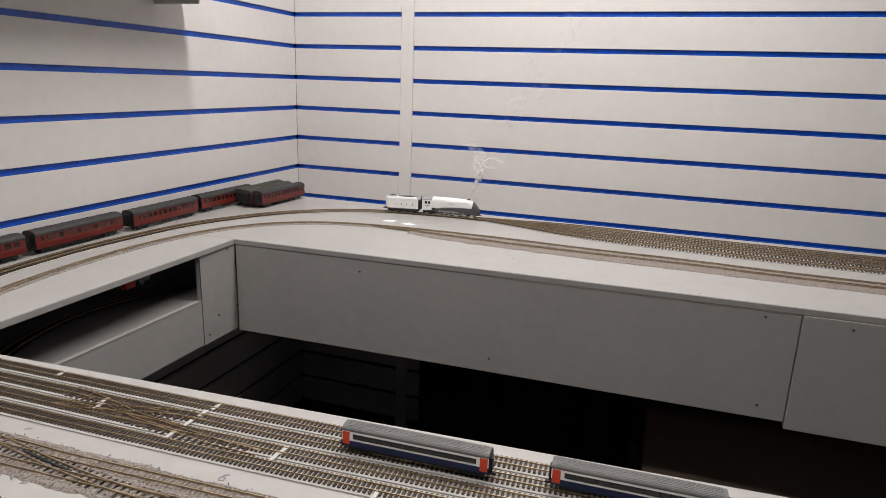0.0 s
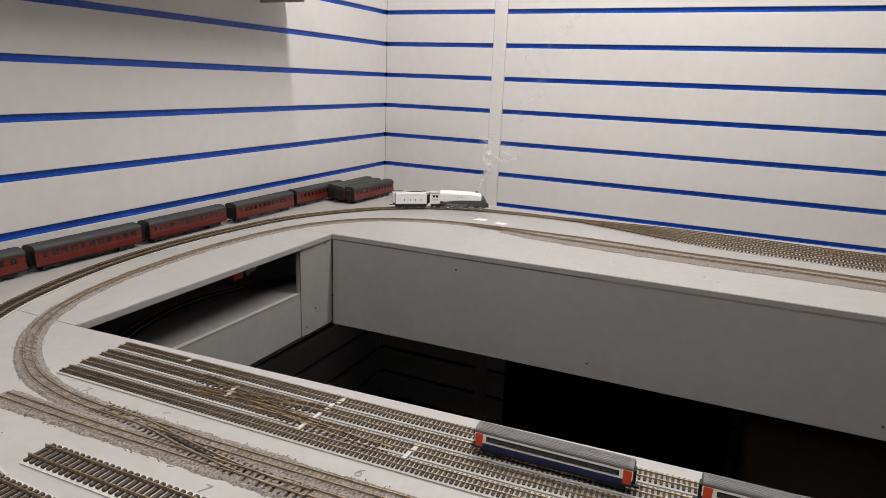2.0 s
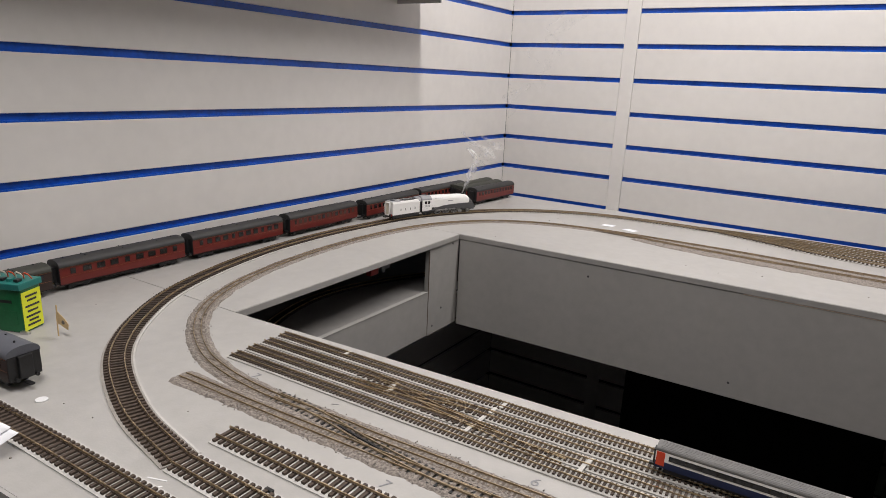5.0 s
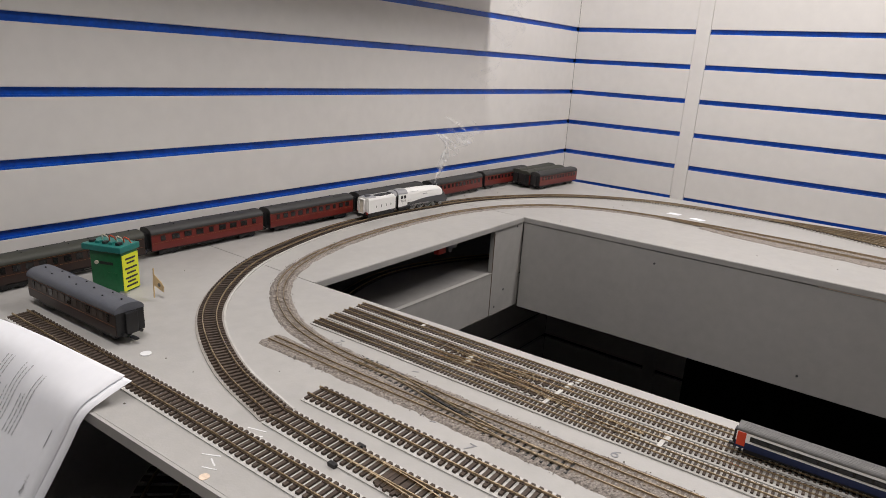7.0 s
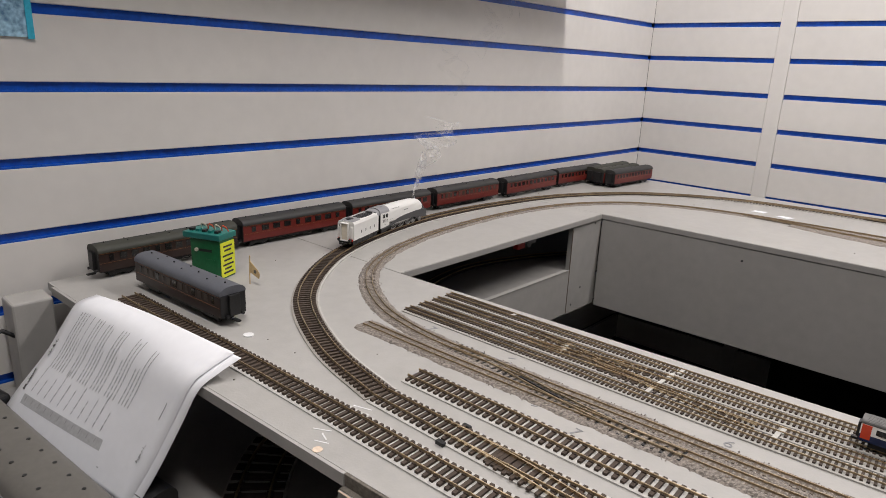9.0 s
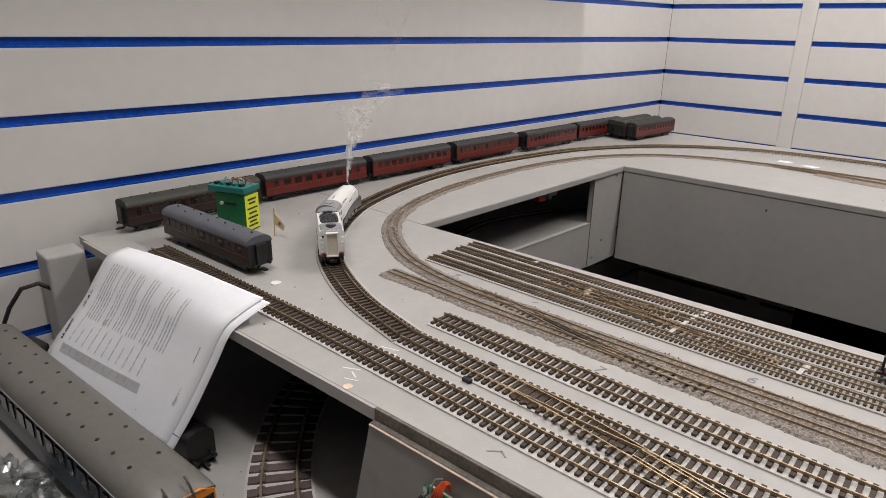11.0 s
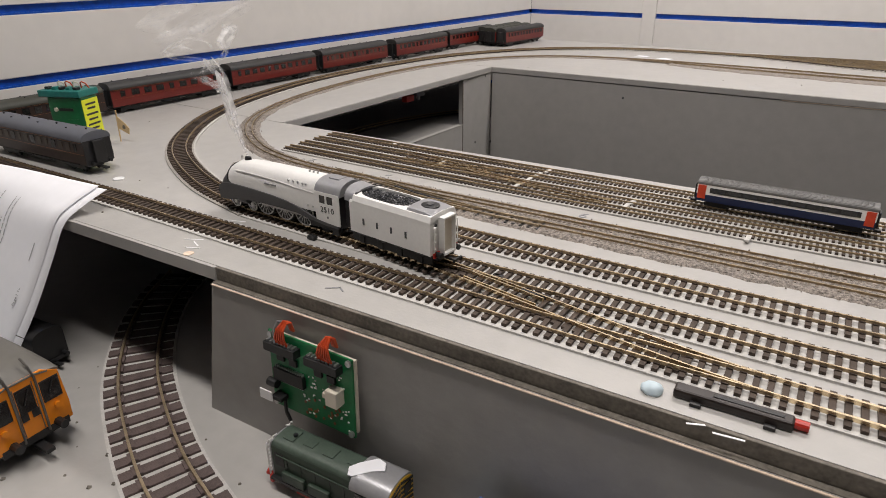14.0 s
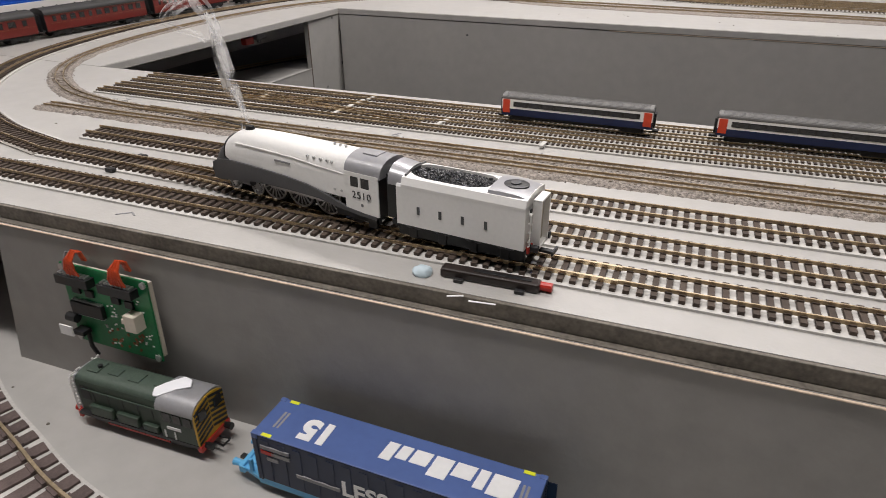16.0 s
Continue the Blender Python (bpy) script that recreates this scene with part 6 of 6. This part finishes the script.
for k in range(5):
    part("collar_ring", cyl(bmesh.new(), (0.022 + k * 0.005, 0, 0.042), (0.0255 + k * 0.005, 0, 0.042), 0.0075 - 0.0006 * k, 12), M_BLACK, ad)
# under the well
for x, y, w, h, lab in ((1.72, 1.55, 0.46, 0.36, "plain brown cardboard box on the floor under the layout"),):
    o = thing("cardboard_box", lab, "box")
    o.matrix_basis = pose(x, y, 0)
    part("body", box(-w, w, -0.15, 0.30, 0, h, 0.003), M_CARD, o)
    part("lid", box(-w - 0.006, w + 0.006, -0.156, 0.306, h, h + 0.05, 0.003), M_CARD, o)
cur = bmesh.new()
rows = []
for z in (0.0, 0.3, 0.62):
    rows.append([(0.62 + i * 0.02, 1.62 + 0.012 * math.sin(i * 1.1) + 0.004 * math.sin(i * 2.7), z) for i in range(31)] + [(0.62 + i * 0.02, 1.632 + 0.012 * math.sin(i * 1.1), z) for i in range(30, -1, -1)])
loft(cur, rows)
solid("black_curtain", cur, M_CLOTHSHADE, "black cloth curtain hanging under the layout", "curtain", smooth=True)
plug = thing("wiring_block", "grey and red wiring connectors under the baseboard", "connector")
plug.matrix_basis = pose(0.288, 0.93, TOP - TH)
part("grey_block", box(-0.006, 0.006, 0.012, 0.040, -0.013, -0.0005, 0.0006), M_TXTG, plug)
part("red_block", box(-0.006, 0.006, -0.022, 0.002, -0.018, -0.006, 0.0006), M_RED, plug)
part("grey_pin", box(-0.003, 0.003, 0.020, 0.026, -0.020, -0.013), M_TXTG, plug)

# ---- moving train ----
ROUTE = MAIN[:-2] + DIV + [F(1.3, Y1), F(1.8, Y1)]
RXY, RS = spline(ROUTE, 0.004)
loco, drivers = locomotive()
tender = tender_model()
TRAVEL = [(0, 1.980), (1.5, 2.16), (3.5, 2.415), (7, 2.932), (9, 3.265), (11.5, 3.668), (12.5, 3.826), (14.5, 4.108), (16, 4.292)]


def rail_at(s):
    return np.array([np.interp(s, RS, RXY[:, 0]), np.interp(s, RS, RXY[:, 1])])


def travel(t):
    ts, ss = np.array(TRAVEL).T
    if t <= ts[0]:
        return ss[0] + (t - ts[0]) * (ss[1] - ss[0]) / (ts[1] - ts[0])
    k = min(np.searchsorted(ts, t, side="right") - 1, len(ts) - 2)
    d = np.gradient(ss, ts)
    h = ts[k + 1] - ts[k]
    u = (t - ts[k]) / h
    return ((2 * u ** 3 - 3 * u ** 2 + 1) * ss[k] + (u ** 3 - 2 * u ** 2 + u) * h * d[k] + (-2 * u ** 3 + 3 * u ** 2) * ss[k + 1] + (u ** 3 - u ** 2) * h * d[k + 1])


def stand(s, lead, trail):
    """The pose of a vehicle whose two bogie centres lie at s - lead and s + trail along the route; its front looks back along it."""
    a, b = rail_at(s + trail), rail_at(s - lead)
    d = b - a
    c = a + d * (trail / (lead + trail))
    return pose(c[0], c[1], RAILTOP, 0, 0, math.degrees(math.atan2(d[1], d[0])))


# smoke wisps trail where the chimney was
def wisp(seed, length, width, curl):
    rnd = random.Random(seed)
    bm = bmesh.new()
    n = 26
    for k in range(2):
        ph = rnd.uniform(0, 6)
        rows = []
        for i in range(n + 1):
            u = i / n
            x = curl * math.sin(u * 5.0 + ph) * (0.3 + u) + 0.3 * curl * math.sin(u * 13 + ph * 2)
            y = curl * math.cos(u * 4.0 + ph * 1.3) * (0.3 + u)
            w = width * (0.35 + 0.8 * u) * math.sin(math.pi * min(1, 0.12 + 0.88 * u)) ** 0.6 + 0.0006
            a = ph + 2.5 * u
            dx, dy = math.cos(a) * w, math.sin(a) * w
            z = u * length
            rows.append([bm.verts.new(p) for p in ((x - dx, y - dy, z), (x - dx * 0.3, y - dy * 0.3 + w * 0.3, z), (x + dx * 0.4, y + dy * 0.4 - w * 0.2, z), (x + dx, y + dy, z))])
        for a, b in zip(rows, rows[1:]):
            for j in range(3):
                bm.faces.new((a[j], a[j + 1], b[j + 1], b[j]))
    return bm


smoke = []
for i, (z, ln, w, c) in enumerate(((0.052, 0.080, 0.0042, 0.0012), (0.054, 0.080, 0.0050, 0.0018), (0.070, 0.075, 0.0075, 0.0050), (0.108, 0.060, 0.0150, 0.0220), (0.128, 0.055, 0.0260, 0.0340), (0.145, 0.060, 0.0300, 0.0460), (0.250, 0.10, 0.0170, 0.0280), (0.330, 0.11, 0.0190, 0.0320), (0.42, 0.12, 0.020, 0.036))):
    o = solid("smoke_wisp", wisp(30 + i, ln, w, c), M_SMOKE if i < 4 else M_HAZE if i < 6 else M_FAINT, "thin curling white smoke wisp from the chimney", "smoke", group="chimney smoke", smooth=True)
    smoke.append((o, z, i))


def motions():
    times = [round(0.25 * k, 2) for k in range(65)]
    walk(loco, [(t, stand(travel(t) - 0.044, 0.055, 0.045)) for t in times])
    walk(tender, [(t, stand(travel(t) + 0.087, 0.033, 0.033)) for t in times])
    turns = [round(0.08 * k, 2) for k in range(201)]
    for w in drivers:
        base = w.location.copy()
        walk(w, [(t, pose(base[0], base[1], base[2], 0, math.degrees(-(travel(t) - travel(0)) / 0.0128), 0)) for t in turns])
    for o, z, i in smoke:
        lag = (z - 0.05) / 0.22
        rows = []
        for t in times:
            m = stand(travel(t - lag) - 0.044, 0.055, 0.045)
            p = m @ Vector((0.057, 0, 0))
            way = rail_at(travel(t - lag - 0.4)) - rail_at(travel(t - lag))
            way /= np.linalg.norm(way)
            lean = Matrix.Rotation(math.radians(20 if i < 3 else 8), 4, Vector((-way[1], way[0], 0)))
            base = Matrix.Translation((p[0] + 0.003 * max(0, i - 2) * math.sin(1.3 * t + i), p[1] + 0.003 * max(0, i - 2) * math.cos(1.1 * t + 2 * i), RAILTOP + z))
            rows.append((t, base @ lean @ Matrix.Rotation(math.radians((6 if i < 3 else 20) * t + 40 * i), 4, "Z")))
        walk(o, rows)


motions()
